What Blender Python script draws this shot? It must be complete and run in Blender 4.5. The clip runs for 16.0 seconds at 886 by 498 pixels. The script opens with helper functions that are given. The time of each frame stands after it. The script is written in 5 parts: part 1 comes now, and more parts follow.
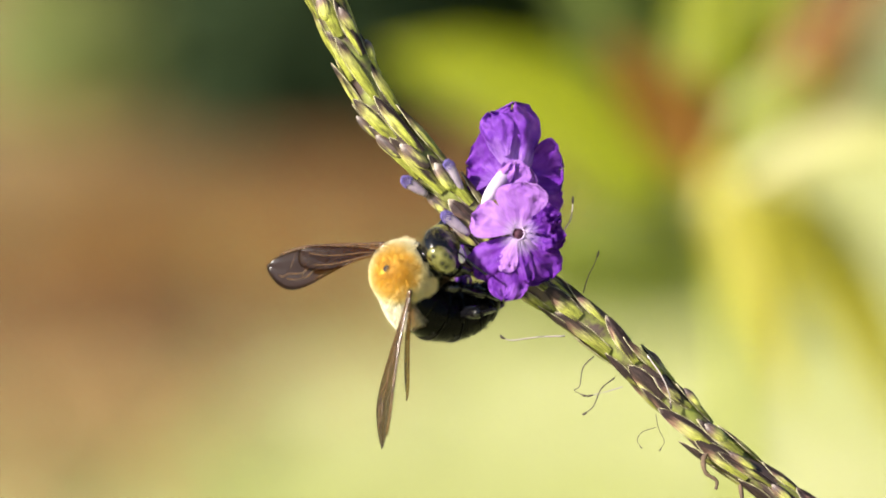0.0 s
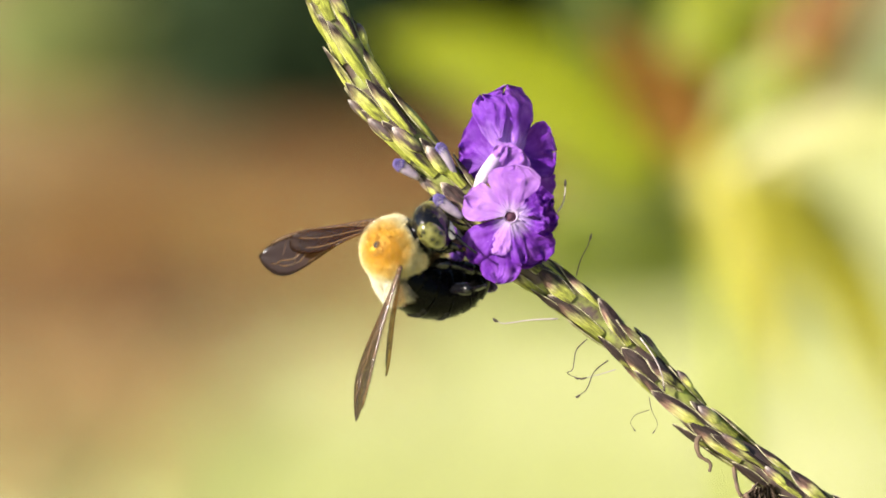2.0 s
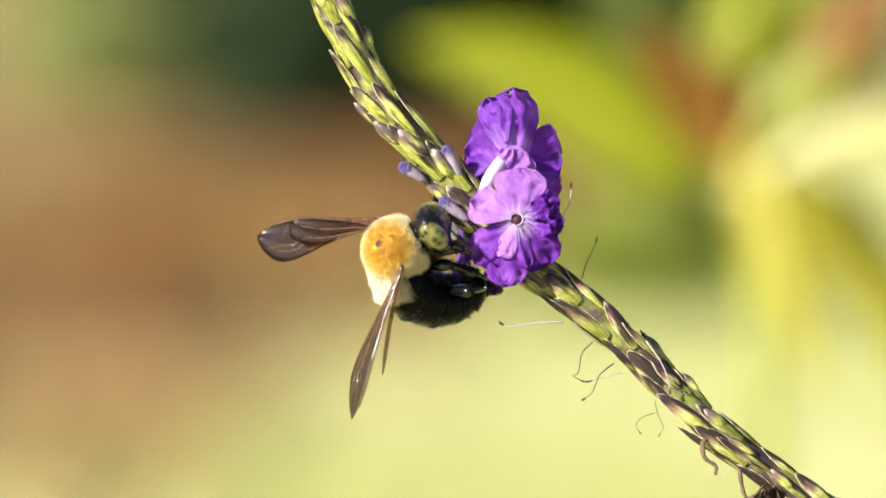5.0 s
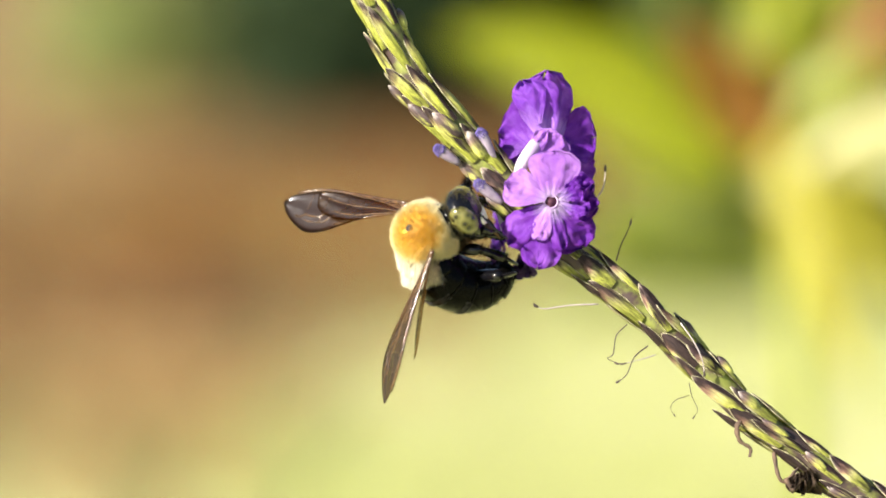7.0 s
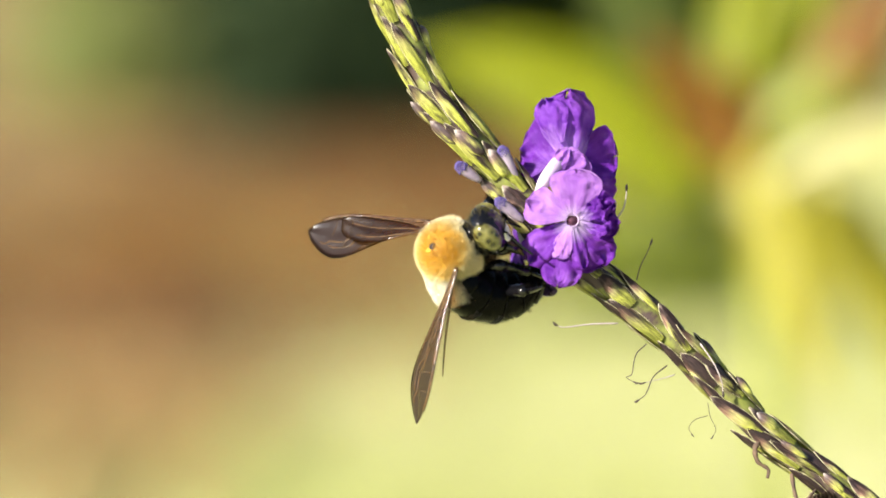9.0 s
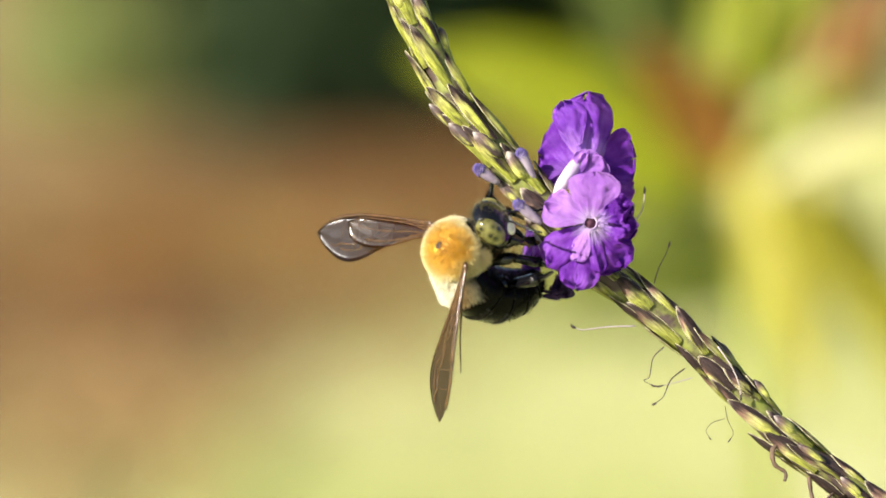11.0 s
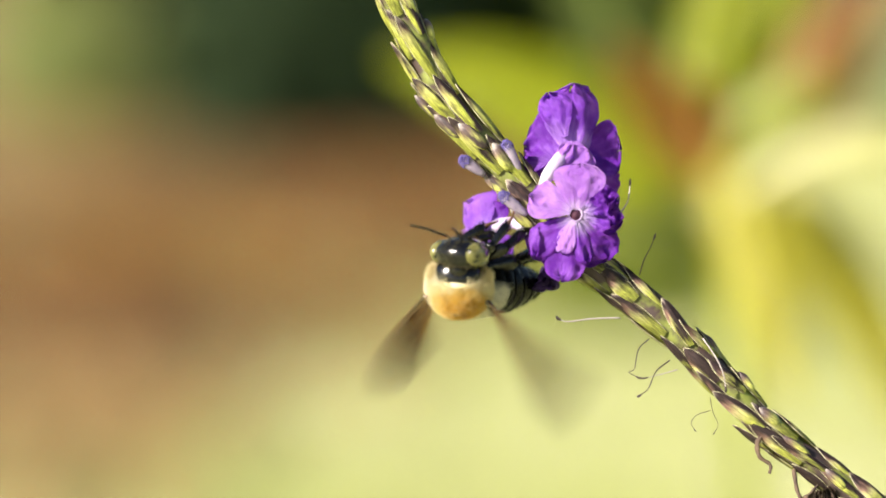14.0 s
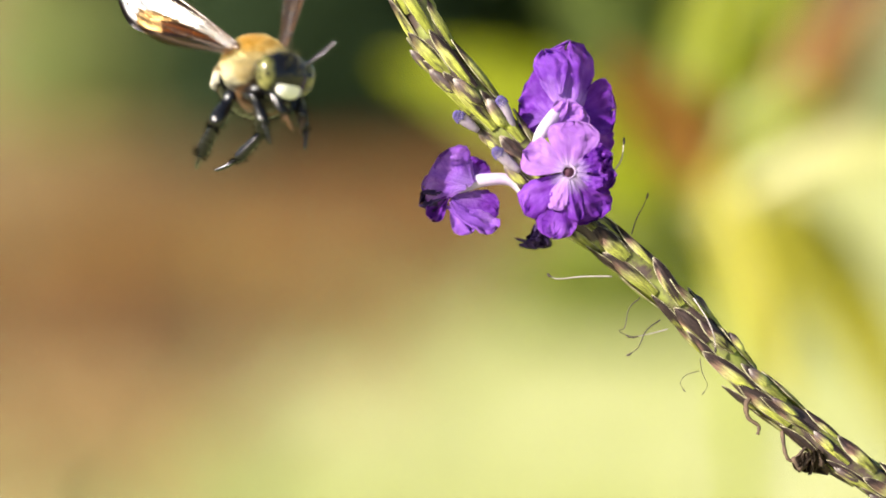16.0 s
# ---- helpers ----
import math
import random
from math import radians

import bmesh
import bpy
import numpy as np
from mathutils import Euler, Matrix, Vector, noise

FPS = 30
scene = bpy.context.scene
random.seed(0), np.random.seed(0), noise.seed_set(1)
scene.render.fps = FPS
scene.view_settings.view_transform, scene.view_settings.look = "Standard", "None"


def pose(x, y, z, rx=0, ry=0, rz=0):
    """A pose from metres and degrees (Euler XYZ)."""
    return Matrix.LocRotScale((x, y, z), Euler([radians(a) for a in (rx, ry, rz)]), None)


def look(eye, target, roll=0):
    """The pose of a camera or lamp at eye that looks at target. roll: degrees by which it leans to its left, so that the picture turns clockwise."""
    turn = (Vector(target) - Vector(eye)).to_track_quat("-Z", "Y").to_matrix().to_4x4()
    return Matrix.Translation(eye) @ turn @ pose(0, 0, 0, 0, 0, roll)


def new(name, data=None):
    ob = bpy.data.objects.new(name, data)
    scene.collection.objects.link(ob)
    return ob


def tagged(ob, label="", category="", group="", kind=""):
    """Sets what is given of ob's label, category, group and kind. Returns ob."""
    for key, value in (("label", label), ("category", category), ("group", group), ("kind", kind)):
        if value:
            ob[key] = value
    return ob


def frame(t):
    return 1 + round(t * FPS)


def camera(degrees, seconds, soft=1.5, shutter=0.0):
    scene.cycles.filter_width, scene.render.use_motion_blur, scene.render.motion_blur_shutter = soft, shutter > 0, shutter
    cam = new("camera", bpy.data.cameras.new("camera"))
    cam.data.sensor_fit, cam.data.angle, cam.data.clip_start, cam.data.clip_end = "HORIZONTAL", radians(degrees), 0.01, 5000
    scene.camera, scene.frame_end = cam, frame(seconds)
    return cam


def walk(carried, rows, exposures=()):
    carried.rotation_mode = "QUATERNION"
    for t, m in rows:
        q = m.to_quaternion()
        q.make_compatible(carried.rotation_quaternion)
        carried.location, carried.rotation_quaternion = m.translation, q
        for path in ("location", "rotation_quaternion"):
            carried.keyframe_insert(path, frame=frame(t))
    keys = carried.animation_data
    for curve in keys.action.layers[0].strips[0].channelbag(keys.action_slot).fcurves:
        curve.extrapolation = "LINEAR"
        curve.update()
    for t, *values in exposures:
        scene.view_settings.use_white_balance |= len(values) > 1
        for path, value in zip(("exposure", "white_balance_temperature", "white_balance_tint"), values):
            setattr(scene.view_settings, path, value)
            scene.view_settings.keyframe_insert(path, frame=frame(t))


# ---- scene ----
# ---- camera ----
K = 0.00007            # one plan unit on the subject's plane, in metres
DIST = 0.448           # from the lens to the subject's plane
FOV = 14.0
EYE = Vector((0.0, 0.0, 0.75))
TILT = -8.0


def glide(rows, t):
    """A smooth value (Catmull-Rom) through rows of (seconds, numbers...)."""
    n = len(rows)
    if t <= rows[0][0]:
        return list(rows[0][1:])
    for i in range(n - 1):
        a, b = rows[i], rows[i + 1]
        if t <= b[0] + 1e-6:
            h = b[0] - a[0]
            s = (t - a[0]) / h
            p, q = rows[max(i - 1, 0)], rows[min(i + 2, n - 1)]
            out = []
            for j in range(1, len(a)):
                ma = (b[j] - p[j]) / max(b[0] - p[0], 1e-6) * h
                mb = (q[j] - a[j]) / max(q[0] - a[0], 1e-6) * h
                out.append((2 * s ** 3 - 3 * s ** 2 + 1) * a[j] + (s ** 3 - 2 * s ** 2 + s) * ma
                           + (-2 * s ** 3 + 3 * s ** 2) * b[j] + (s ** 3 - s ** 2) * mb)
            return out
    return list(rows[-1][1:])


# the camera's small turns while it is held by hand: seconds, yaw, pitch in steps of 1/112 degree
TURNS = [(0, 0, 0), (0.5, -5, 15), (1, -15, 0), (1.5, -30, -22), (2, -10, -28), (2.5, 25, -20), (3, 50, -25),
         (3.5, 58, -25), (4, 45, -25), (4.2, 42, -24), (6.3, 70, -18), (6.5, 80, -20), (7, 115, -35), (7.5, 100, -20),
         (8, 85, 10), (8.5, 72, 0), (9, 65, -5), (9.5, 60, 5), (10, 55, 0), (12.5, 40, 5), (13, 35, 8), (13.5, 22, -5),
         (14, 10, 10), (14.5, -3, 22), (15, 0, 12), (15.5, 0, 10), (16, 3, 20)]
# the spike sways: seconds, where the front flower's throat stands, and its lean
SWAY = [(0, 917, 413, 0.1), (0.5, 913, 446, 0.1), (1, 900, 417, 0.0), (1.5, 896, 390, 0.0), (2, 904, 383, -0.1),
        (2.5, 933, 381, 0.0), (3, 949, 377, 0.0), (3.5, 950, 384, 0.0), (4, 942, 377, 0.0), (4.2, 922, 377, 0.0),
        (6.3, 912, 404, -0.2), (6.5, 928, 392, -0.2), (7, 975, 357, -0.1), (7.5, 974, 368, 0.1), (8, 995, 407, 0.35),
        (8.5, 1009, 395, 0.45), (9, 1012, 390, 0.6), (9.5, 1015, 406, 0.6), (10, 1021, 401, 0.8), (10.2, 1039, 395, 0.8),
        (12.5, 1045, 396, 0.8), (13, 1040, 395, 0.85), (13.5, 1020, 364, 0.75), (14, 1018, 380, 0.9), (14.5, 1004, 394, 1.0),
        (15, 1020, 372, 1.25), (15.5, 1012, 335, 1.55), (16, 1006, 305, 2.0)]


def camera_pose(t):
    yaw, up = glide(TURNS, t)
    return pose(EYE.x, EYE.y, EYE.z, 90 + TILT + up / 112, 0, yaw / 112)


# from the picture's axes (x right, y away, z up) to the lens's own
PIC = Matrix(((1, 0, 0, 0), (0, 0, 1, 0), (0, -1, 0, -DIST), (0, 0, 0, 1)))


def at(x, y, away=0.0):
    """A point on the subject's plane in plan units, away mm behind it."""
    s = (DIST + away / 1000) / DIST
    return Vector(((x - 784) * K * s, away / 1000, (441 - y) * K * s))


def lean(t):
    """The spike's pose in the picture's axes at t seconds."""
    x, y, a = glide(SWAY, t)
    return Matrix.Translation(at(x, y)) @ pose(0, 0, 0, 0, a, 0) @ Matrix.Translation(-at(950, 384))


def spike_pose(t):
    return camera_pose(t) @ PIC @ lean(t)


cam = camera(FOV, 16.0, soft=1.7, shutter=0.5)
cam.data.dof.use_dof = True
cam.data.dof.focus_distance = DIST - 0.001
cam.data.dof.aperture_fstop = 9.0
cam.data.dof.aperture_blades = 0
TICKS = [i / 10 for i in range(161)]
walk(cam, [(t, camera_pose(t)) for t in TICKS], exposures=[(0, 1.34), (2, 1.42), (4, 1.46), (6.5, 1.50), (7.5, 1.53), (9, 1.46), (10, 1.39), (12.5, 1.36), (14, 1.37), (16, 1.42)])

# ---- world and sun ----
SUN = Vector((-0.72, -0.50, 0.49)).normalized()      # towards the sun
world = bpy.data.worlds.new("sky")
scene.world = world
world.use_nodes = True
wn = world.node_tree.nodes
sky = wn.new("ShaderNodeTexSky")
sky.sky_type, sky.sun_disc = "NISHITA", False
sky.sun_elevation = math.asin(SUN.z)
sky.sun_rotation = math.atan2(SUN.x, SUN.y)
world.node_tree.links.new(sky.outputs[0], wn["Background"].inputs[0])
wn["Background"].inputs[1].default_value = 0.05
sun = new("sun", bpy.data.lights.new("sun", "SUN"))
sun.data.energy, sun.data.angle, sun.data.color = 5.0, radians(0.53), (1.0, 0.91, 0.79)
sun.matrix_world = look(SUN * 10, (0, 0, 0))


# ---- materials ----
def material(name, rough=0.6, metal=0.0):
    m = bpy.data.materials.new(name)
    m.use_nodes = True
    b = m.node_tree.nodes["Principled BSDF"]
    b.inputs["Roughness"].default_value, b.inputs["Metallic"].default_value = rough, metal
    return m, m.node_tree.nodes, m.node_tree.links, b


def ramp(n, stops):
    r = n.new("ShaderNodeValToRGB")
    e = r.color_ramp.elements
    while len(e) < len(stops):
        e.new(0.5)
    for i, (p, c) in enumerate(stops):
        e[i].position, e[i].color = p, (*c, 1)
    return r


def texture(n, l, scale, detail=4.0, where="Object", rough=0.6):
    c = n.new("ShaderNodeTexCoord")
    x = n.new("ShaderNodeTexNoise")
    x.inputs["Scale"].default_value, x.inputs["Detail"].default_value = scale, detail
    x.inputs["Roughness"].default_value = rough
    l.new(c.outputs[where], x.inputs["Vector"])
    return x


def mottled(name, stops, scale, rough=0.6, bump=0.3, fine=None, depth=0.0002, through_light=0.0, sheen=0.0, vary=0.0):
    """A surface whose colour wanders through stops, with relief; some light may pass through it."""
    m, n, l, b = material(name, rough)
    x = texture(n, l, scale)
    r = ramp(n, stops)
    l.new(x.outputs["Fac"], r.inputs[0])
    colour = r.outputs[0]
    if vary:
        info = n.new("ShaderNodeObjectInfo")
        h = n.new("ShaderNodeHueSaturation")
        mp = n.new("ShaderNodeMapRange")
        mp.inputs["To Min"].default_value, mp.inputs["To Max"].default_value = 1 - vary, 1 + vary
        l.new(info.outputs["Random"], mp.inputs["Value"])
        l.new(mp.outputs[0], h.inputs["Value"])
        l.new(colour, h.inputs["Color"])
        colour = h.outputs[0]
    l.new(colour, b.inputs["Base Color"])
    if bump:
        y = texture(n, l, fine or scale * 6)
        u = n.new("ShaderNodeBump")
        u.inputs["Strength"].default_value, u.inputs["Distance"].default_value = bump, depth
        l.new(y.outputs["Fac"], u.inputs["Height"])
        l.new(u.outputs[0], b.inputs["Normal"])
    if sheen:
        b.inputs["Sheen Weight"].default_value = sheen
    if through_light:
        tr = n.new("ShaderNodeBsdfTranslucent")
        mx = n.new("ShaderNodeMixShader")
        mx.inputs[0].default_value = through_light
        l.new(colour, tr.inputs[0])
        l.new(b.outputs[0], mx.inputs[1])
        l.new(tr.outputs[0], mx.inputs[2])
        l.new(mx.outputs[0], n["Material Output"].inputs[0])
    return m


GRASS = mottled("lawn", [(0.3, (0.33, 0.37, 0.078)), (0.55, (0.49, 0.505, 0.235)), (0.72, (0.59, 0.575, 0.37))], 1.6, 0.8, 0.5, 60, 0.01)
BLADE = mottled("grass_blade", [(0.3, (0.30, 0.34, 0.078)), (0.7, (0.52, 0.515, 0.27))], 3.0, 0.6, 0, through_light=0.3)


def litter(m, foot, way, start, end, straw, most=0.5):
    """Dry straw mixed into a ground cover: more of it the further a point lies along way from foot."""
    n, l = m.node_tree.nodes, m.node_tree.links
    b = n["Principled BSDF"]
    old = b.inputs["Base Color"].links[0].from_socket
    c = n.new("ShaderNodeTexCoord")
    d = n.new("ShaderNodeVectorMath")
    d.operation = "DOT_PRODUCT"
    d.inputs[1].default_value = way
    l.new(c.outputs["Object"], d.inputs[0])
    x = texture(n, l, 2.2, 3)
    add = n.new("ShaderNodeMath")
    add.operation = "MULTIPLY_ADD"
    add.inputs[1].default_value = abs(end - start) * 1.2
    l.new(x.outputs["Fac"], add.inputs[0])
    l.new(d.outputs["Value"], add.inputs[2])
    mp = n.new("ShaderNodeMapRange")
    base = Vector(foot).dot(Vector(way)) + abs(end - start) * 0.6
    mp.inputs["From Min"].default_value, mp.inputs["From Max"].default_value = base + start, base + end
    mp.inputs["To Max"].default_value = most
    l.new(add.outputs[0], mp.inputs["Value"])
    mx = n.new("ShaderNodeMix")
    mx.data_type = "RGBA"
    mx.inputs["B"].default_value = (*straw, 1)
    l.new(old, mx.inputs["A"])
    l.new(mp.outputs[0], mx.inputs["Factor"])
    l.new(mx.outputs["Result"], b.inputs["Base Color"])


MULCH = mottled("mulch", [(0.32, (0.050, 0.0155, 0.0016)), (0.5, (0.110, 0.042, 0.0045)), (0.68, (0.225, 0.125, 0.022))], 1.3, 0.9, 0.8, 50, 0.02)
CHIP = mottled("bark_chip", [(0.32, (0.050, 0.0155, 0.0016)), (0.5, (0.110, 0.042, 0.0045)), (0.68, (0.225, 0.125, 0.022))], 1.3, 0.85, 0.4, 90, 0.003)
# near-black green: the shrub's deep shade is put into this leaf colour
LEAF_SHADED = mottled("shrub_leaf", [(0.3, (0.010, 0.027, 0.006)), (0.7, (0.032, 0.062, 0.014))], 12.0, 0.9, 0, through_light=0.15)
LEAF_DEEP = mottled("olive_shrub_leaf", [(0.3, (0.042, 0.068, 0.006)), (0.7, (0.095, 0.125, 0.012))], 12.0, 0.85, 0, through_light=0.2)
LEAF_MID = mottled("border_leaf", [(0.3, (0.165, 0.22, 0.055)), (0.7, (0.32, 0.35, 0.12))], 12.0, 0.5, 0, through_light=0.2)
BARK = mottled("bark", [(0.3, (0.10, 0.07, 0.045)), (0.7, (0.20, 0.14, 0.09))], 40.0, 0.9, 0.6, 200, 0.004)
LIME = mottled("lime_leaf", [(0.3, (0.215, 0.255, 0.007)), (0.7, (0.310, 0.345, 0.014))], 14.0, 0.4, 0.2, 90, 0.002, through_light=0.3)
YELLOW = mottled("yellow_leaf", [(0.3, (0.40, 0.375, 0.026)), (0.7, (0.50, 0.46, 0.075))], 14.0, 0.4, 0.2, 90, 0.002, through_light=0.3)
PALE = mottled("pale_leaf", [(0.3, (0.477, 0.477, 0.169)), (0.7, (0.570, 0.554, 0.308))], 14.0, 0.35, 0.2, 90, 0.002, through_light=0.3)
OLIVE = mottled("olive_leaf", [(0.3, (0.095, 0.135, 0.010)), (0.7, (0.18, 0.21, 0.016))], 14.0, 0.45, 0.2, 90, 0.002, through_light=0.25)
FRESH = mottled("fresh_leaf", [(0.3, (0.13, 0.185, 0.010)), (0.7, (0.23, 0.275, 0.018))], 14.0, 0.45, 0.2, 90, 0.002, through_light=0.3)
RUST = mottled("rust_leaf", [(0.3, (0.15, 0.062, 0.006)), (0.7, (0.30, 0.14, 0.014))], 14.0, 0.5, 0.2, 90, 0.002, through_light=0.25)


# ---- building helpers ----
def part(name, bm, mat, parent=None, label="", smooth=True):
    """Links a bmesh as one mesh object under a thing or a part."""
    me = bpy.data.meshes.new(name)
    for f in bm.faces:
        f.smooth = smooth
    bm.to_mesh(me)
    bm.free()
    me.materials.append(mat)
    ob = new(name, me)
    ob.parent = parent
    if label:
        ob["label"] = label
    return ob


def frame_of(z, hint):
    """A turn whose z axis is z and whose x axis lies near hint."""
    z = Vector(z).normalized()
    x = Vector(hint) - z * z.dot(Vector(hint))
    if x.length < 1e-6:
        x = z.orthogonal()
    x.normalize()
    y = z.cross(x)
    return Matrix((x, y, z)).transposed()


def curve_points(pts, steps):
    """Smooth points through a few control points."""
    rows = [(i, *p) for i, p in enumerate(pts)]
    n = (len(pts) - 1) * steps
    return [Vector(glide(rows, i / steps)) for i in range(n + 1)]


def tube(bm, pts, radii, sides=8, flat=1.0, hint=(0, -1, 0.02), caps=True):
    """A tube through pts; radii one number or one for each point."""
    n = len(pts)
    if not isinstance(radii, (list, tuple)):
        radii = [radii] * n
    rings = []
    side = Vector(hint)
    for i, p in enumerate(pts):
        d = (pts[min(i + 1, n - 1)] - pts[max(i - 1, 0)]).normalized()
        m = frame_of(d, side)
        side = m.col[0]
        ring = []
        for j in range(sides):
            a = 2 * math.pi * j / sides
            ring.append(bm.verts.new(p + m @ Vector((math.cos(a) * radii[i], math.sin(a) * radii[i] * flat, 0))))
        rings.append(ring)
    for a, b in zip(rings, rings[1:]):
        for j in range(sides):
            bm.faces.new((a[j], a[(j + 1) % sides], b[(j + 1) % sides], b[j]))
    if caps:
        bm.faces.new(rings[0][::-1])
        bm.faces.new(rings[-1])
    return rings


def blob(bm, centre, radii, turn=None, seg=24, rings=14, shape=None):
    """An egg shape; shape(v) may push each point of the unit ball."""
    made = bmesh.ops.create_uvsphere(bm, u_segments=seg, v_segments=rings, radius=1.0)["verts"]
    for v in made:
        p = v.co.copy()
        if shape:
            p = shape(p)
        p = Vector((p.x * radii[0], p.y * radii[1], p.z * radii[2]))
        if turn:
            p = turn @ p
        v.co = p + Vector(centre)
    return made


def sheet(bm, grid, thick=0.0, closed=False):
    """A skin over rows of points; with thickness it gets a second side."""
    verts = [[bm.verts.new(p) for p in row] for row in grid]
    faces = []
    for a, b in zip(verts, verts[1:]):
        for j in range(len(a) - 1):
            faces.append(bm.faces.new((a[j], a[j + 1], b[j + 1], b[j])))
    if thick:
        bmesh.ops.solidify(bm, geom=faces, thickness=thick)
    return verts


# ---- garden ----
def ground_sheet():
    bm = bmesh.new()
    r = [0, 0.5, 1, 1.5, 2, 2.5, 3, 3.5, 4, 5, 7, 10, 20, 60, 200, 900, 3000]
    rings = []
    for i, d in enumerate(r[1:]):
        rings.append([bm.verts.new((d * math.cos(a * math.pi / 24), d * math.sin(a * math.pi / 24),
                                    0.012 * noise.noise((d * math.cos(a * math.pi / 24), d * math.sin(a * math.pi / 24), 0)) if d < 8 else 0))
                      for a in range(48)])
    c = bm.verts.new((0, 0, 0))
    for j in range(48):
        bm.faces.new((c, rings[0][j], rings[0][(j + 1) % 48]))
        for a, b in zip(rings, rings[1:]):
            bm.faces.new((a[j], b[j], b[(j + 1) % 48], a[(j + 1) % 48]))
    ob = part("ground", bm, GRASS)
    tagged(ob, "sunlit yellow-green lawn behind the flower spike", "lawn", kind="structure")


def to_ground(x, y):
    """Where the ground lies behind a point of the subject's plane at rest."""
    m = camera_pose(0) @ PIC
    way = (m @ at(x, y)) - EYE
    return EYE + way * (-EYE.z / way.z)


def beyond(x, y, d):
    """A point behind the subject's plane, d metres from the lens."""
    m = camera_pose(0) @ PIC
    way = ((m @ at(x, y)) - EYE).normalized()
    return EYE + way * d


BED = [(-2600, 1250), (-700, 1100), (0, 905), (200, 790), (350, 715), (620, 615), (850, 500), (1000, 390), (1150, 260), (1400, 60), (2600, -120), (900, -250), (-900, -250), (-4200, -60)]


# straw lies thickest where the bed meets the lawn
BAND, BAND_END, PALER = to_ground(0, 520), to_ground(700, 270), to_ground(60, 300)      # and the bed is dry and pale behind a dark strip
FAR = Vector((BAND.y - BAND_END.y, BAND_END.x - BAND.x, 0)).normalized()
INNER, OUTER = to_ground(330, 600), to_ground(420, 745)
for m in (MULCH, CHIP):
    litter(m, INNER, (OUTER - INNER).normalized(), -0.05, (OUTER - INNER).length, (0.36, 0.25, 0.105))
    litter(m, BAND, FAR, 0.0, (PALER - BAND).dot(FAR), (0.29, 0.215, 0.080), 0.47)


def mulch_bed():
    """The planting bed: a low heap of mulch with an uneven edge, and bark chips on it."""
    pts = [to_ground(*p) for p in BED]
    edge = []
    for i, p in enumerate(pts):
        q = pts[(i + 1) % len(pts)]
        for s in range(10):
            w = p.lerp(q, s / 10)
            w += Vector((noise.noise(w * 4), noise.noise(w * 4 + Vector((9, 0, 0))), 0)) * 0.05
            edge.append(w)
    c = sum(edge, Vector()) / len(edge)
    bm = bmesh.new()
    rows = []
    for s, z in ((1.0, -0.01), (0.97, 0.004), (0.85, 0.015), (0.6, 0.03), (0.3, 0.04), (0.05, 0.04)):
        rows.append([bm.verts.new(Vector((*(c.lerp(w, s)).xy, z + (0.008 * noise.noise(w * 7 * s) if z > 0 else 0)))) for w in edge])
    n = len(edge)
    for a, b in zip(rows, rows[1:]):
        for j in range(n):
            bm.faces.new((a[j], a[(j + 1) % n], b[(j + 1) % n], b[j]))
    bm.faces.new(rows[-1])
    bmesh.ops.recalc_face_normals(bm, faces=bm.faces)
    ob = part("mulch_bed", bm, MULCH)
    tagged(ob, "brown bark mulch bed beside the lawn", "flower bed", kind="structure")
    rnd = random.Random(4)
    verts, faces = [], []
    for i in range(5000):
        w = c.lerp(rnd.choice(edge), math.sqrt(rnd.random()) * rnd.uniform(0.9, 1.12))
        if w.y > 16:
            continue
        m = pose(w.x, w.y, 0.012 + rnd.random() * 0.03, rnd.uniform(-30, 30), rnd.uniform(-30, 30), rnd.uniform(0, 360))
        a, b, h = rnd.uniform(0.015, 0.04), rnd.uniform(0.005, 0.012), 0.004
        k = len(verts)
        verts += [m @ Vector(v) for v in ((-a, -b, -h), (a, -b * .6, -h), (a, b * .6, -h), (-a, b, -h), (-a * .9, -b, h), (a * .8, -b * .5, h), (a * .8, b * .5, h), (-a * .9, b, h))]
        faces += [tuple(k + i for i in f) for f in ((0, 3, 2, 1), (4, 5, 6, 7), (0, 1, 5, 4), (1, 2, 6, 5), (2, 3, 7, 6), (3, 0, 4, 7))]
    me = bpy.data.meshes.new("bark_chips")
    me.from_pydata(verts, [], faces)
    me.materials.append(CHIP)
    tagged(new("bark_chips", me), "loose brown bark chips covering the bed", "mulch", kind="stuff")


def grass():
    rnd = random.Random(7)
    verts, faces = [], []
    for i in range(60000):
        x, y = (rnd.uniform(-0.9, 1.6), rnd.uniform(2.6, 8.0)) if i < 16000 else (rnd.uniform(-4, 4), rnd.uniform(-2.5, 9))
        h, w = rnd.uniform(0.02, 0.045), rnd.uniform(0.002, 0.004)
        a = rnd.uniform(0, 6.28)
        d = Vector((math.cos(a), math.sin(a), 0))
        o = Vector((rnd.uniform(-1, 1), rnd.uniform(-1, 1), 0)) * h * 0.6
        k = len(verts)
        b = Vector((x, y, 0))
        verts += [b - d * w, b + d * w, b + o * .4 + d * w * .8 + Vector((0, 0, h * .6)), b + o * .4 - d * w * .8 + Vector((0, 0, h * .6)), b + o + Vector((0, 0, h))]
        faces += [(k, k + 1, k + 2, k + 3), (k + 3, k + 2, k + 4)]
    me = bpy.data.meshes.new("grass")
    me.from_pydata(verts, [], faces)
    me.materials.append(BLADE)
    tagged(new("grass", me), "short sunlit grass blades of the lawn", "grass", kind="stuff")


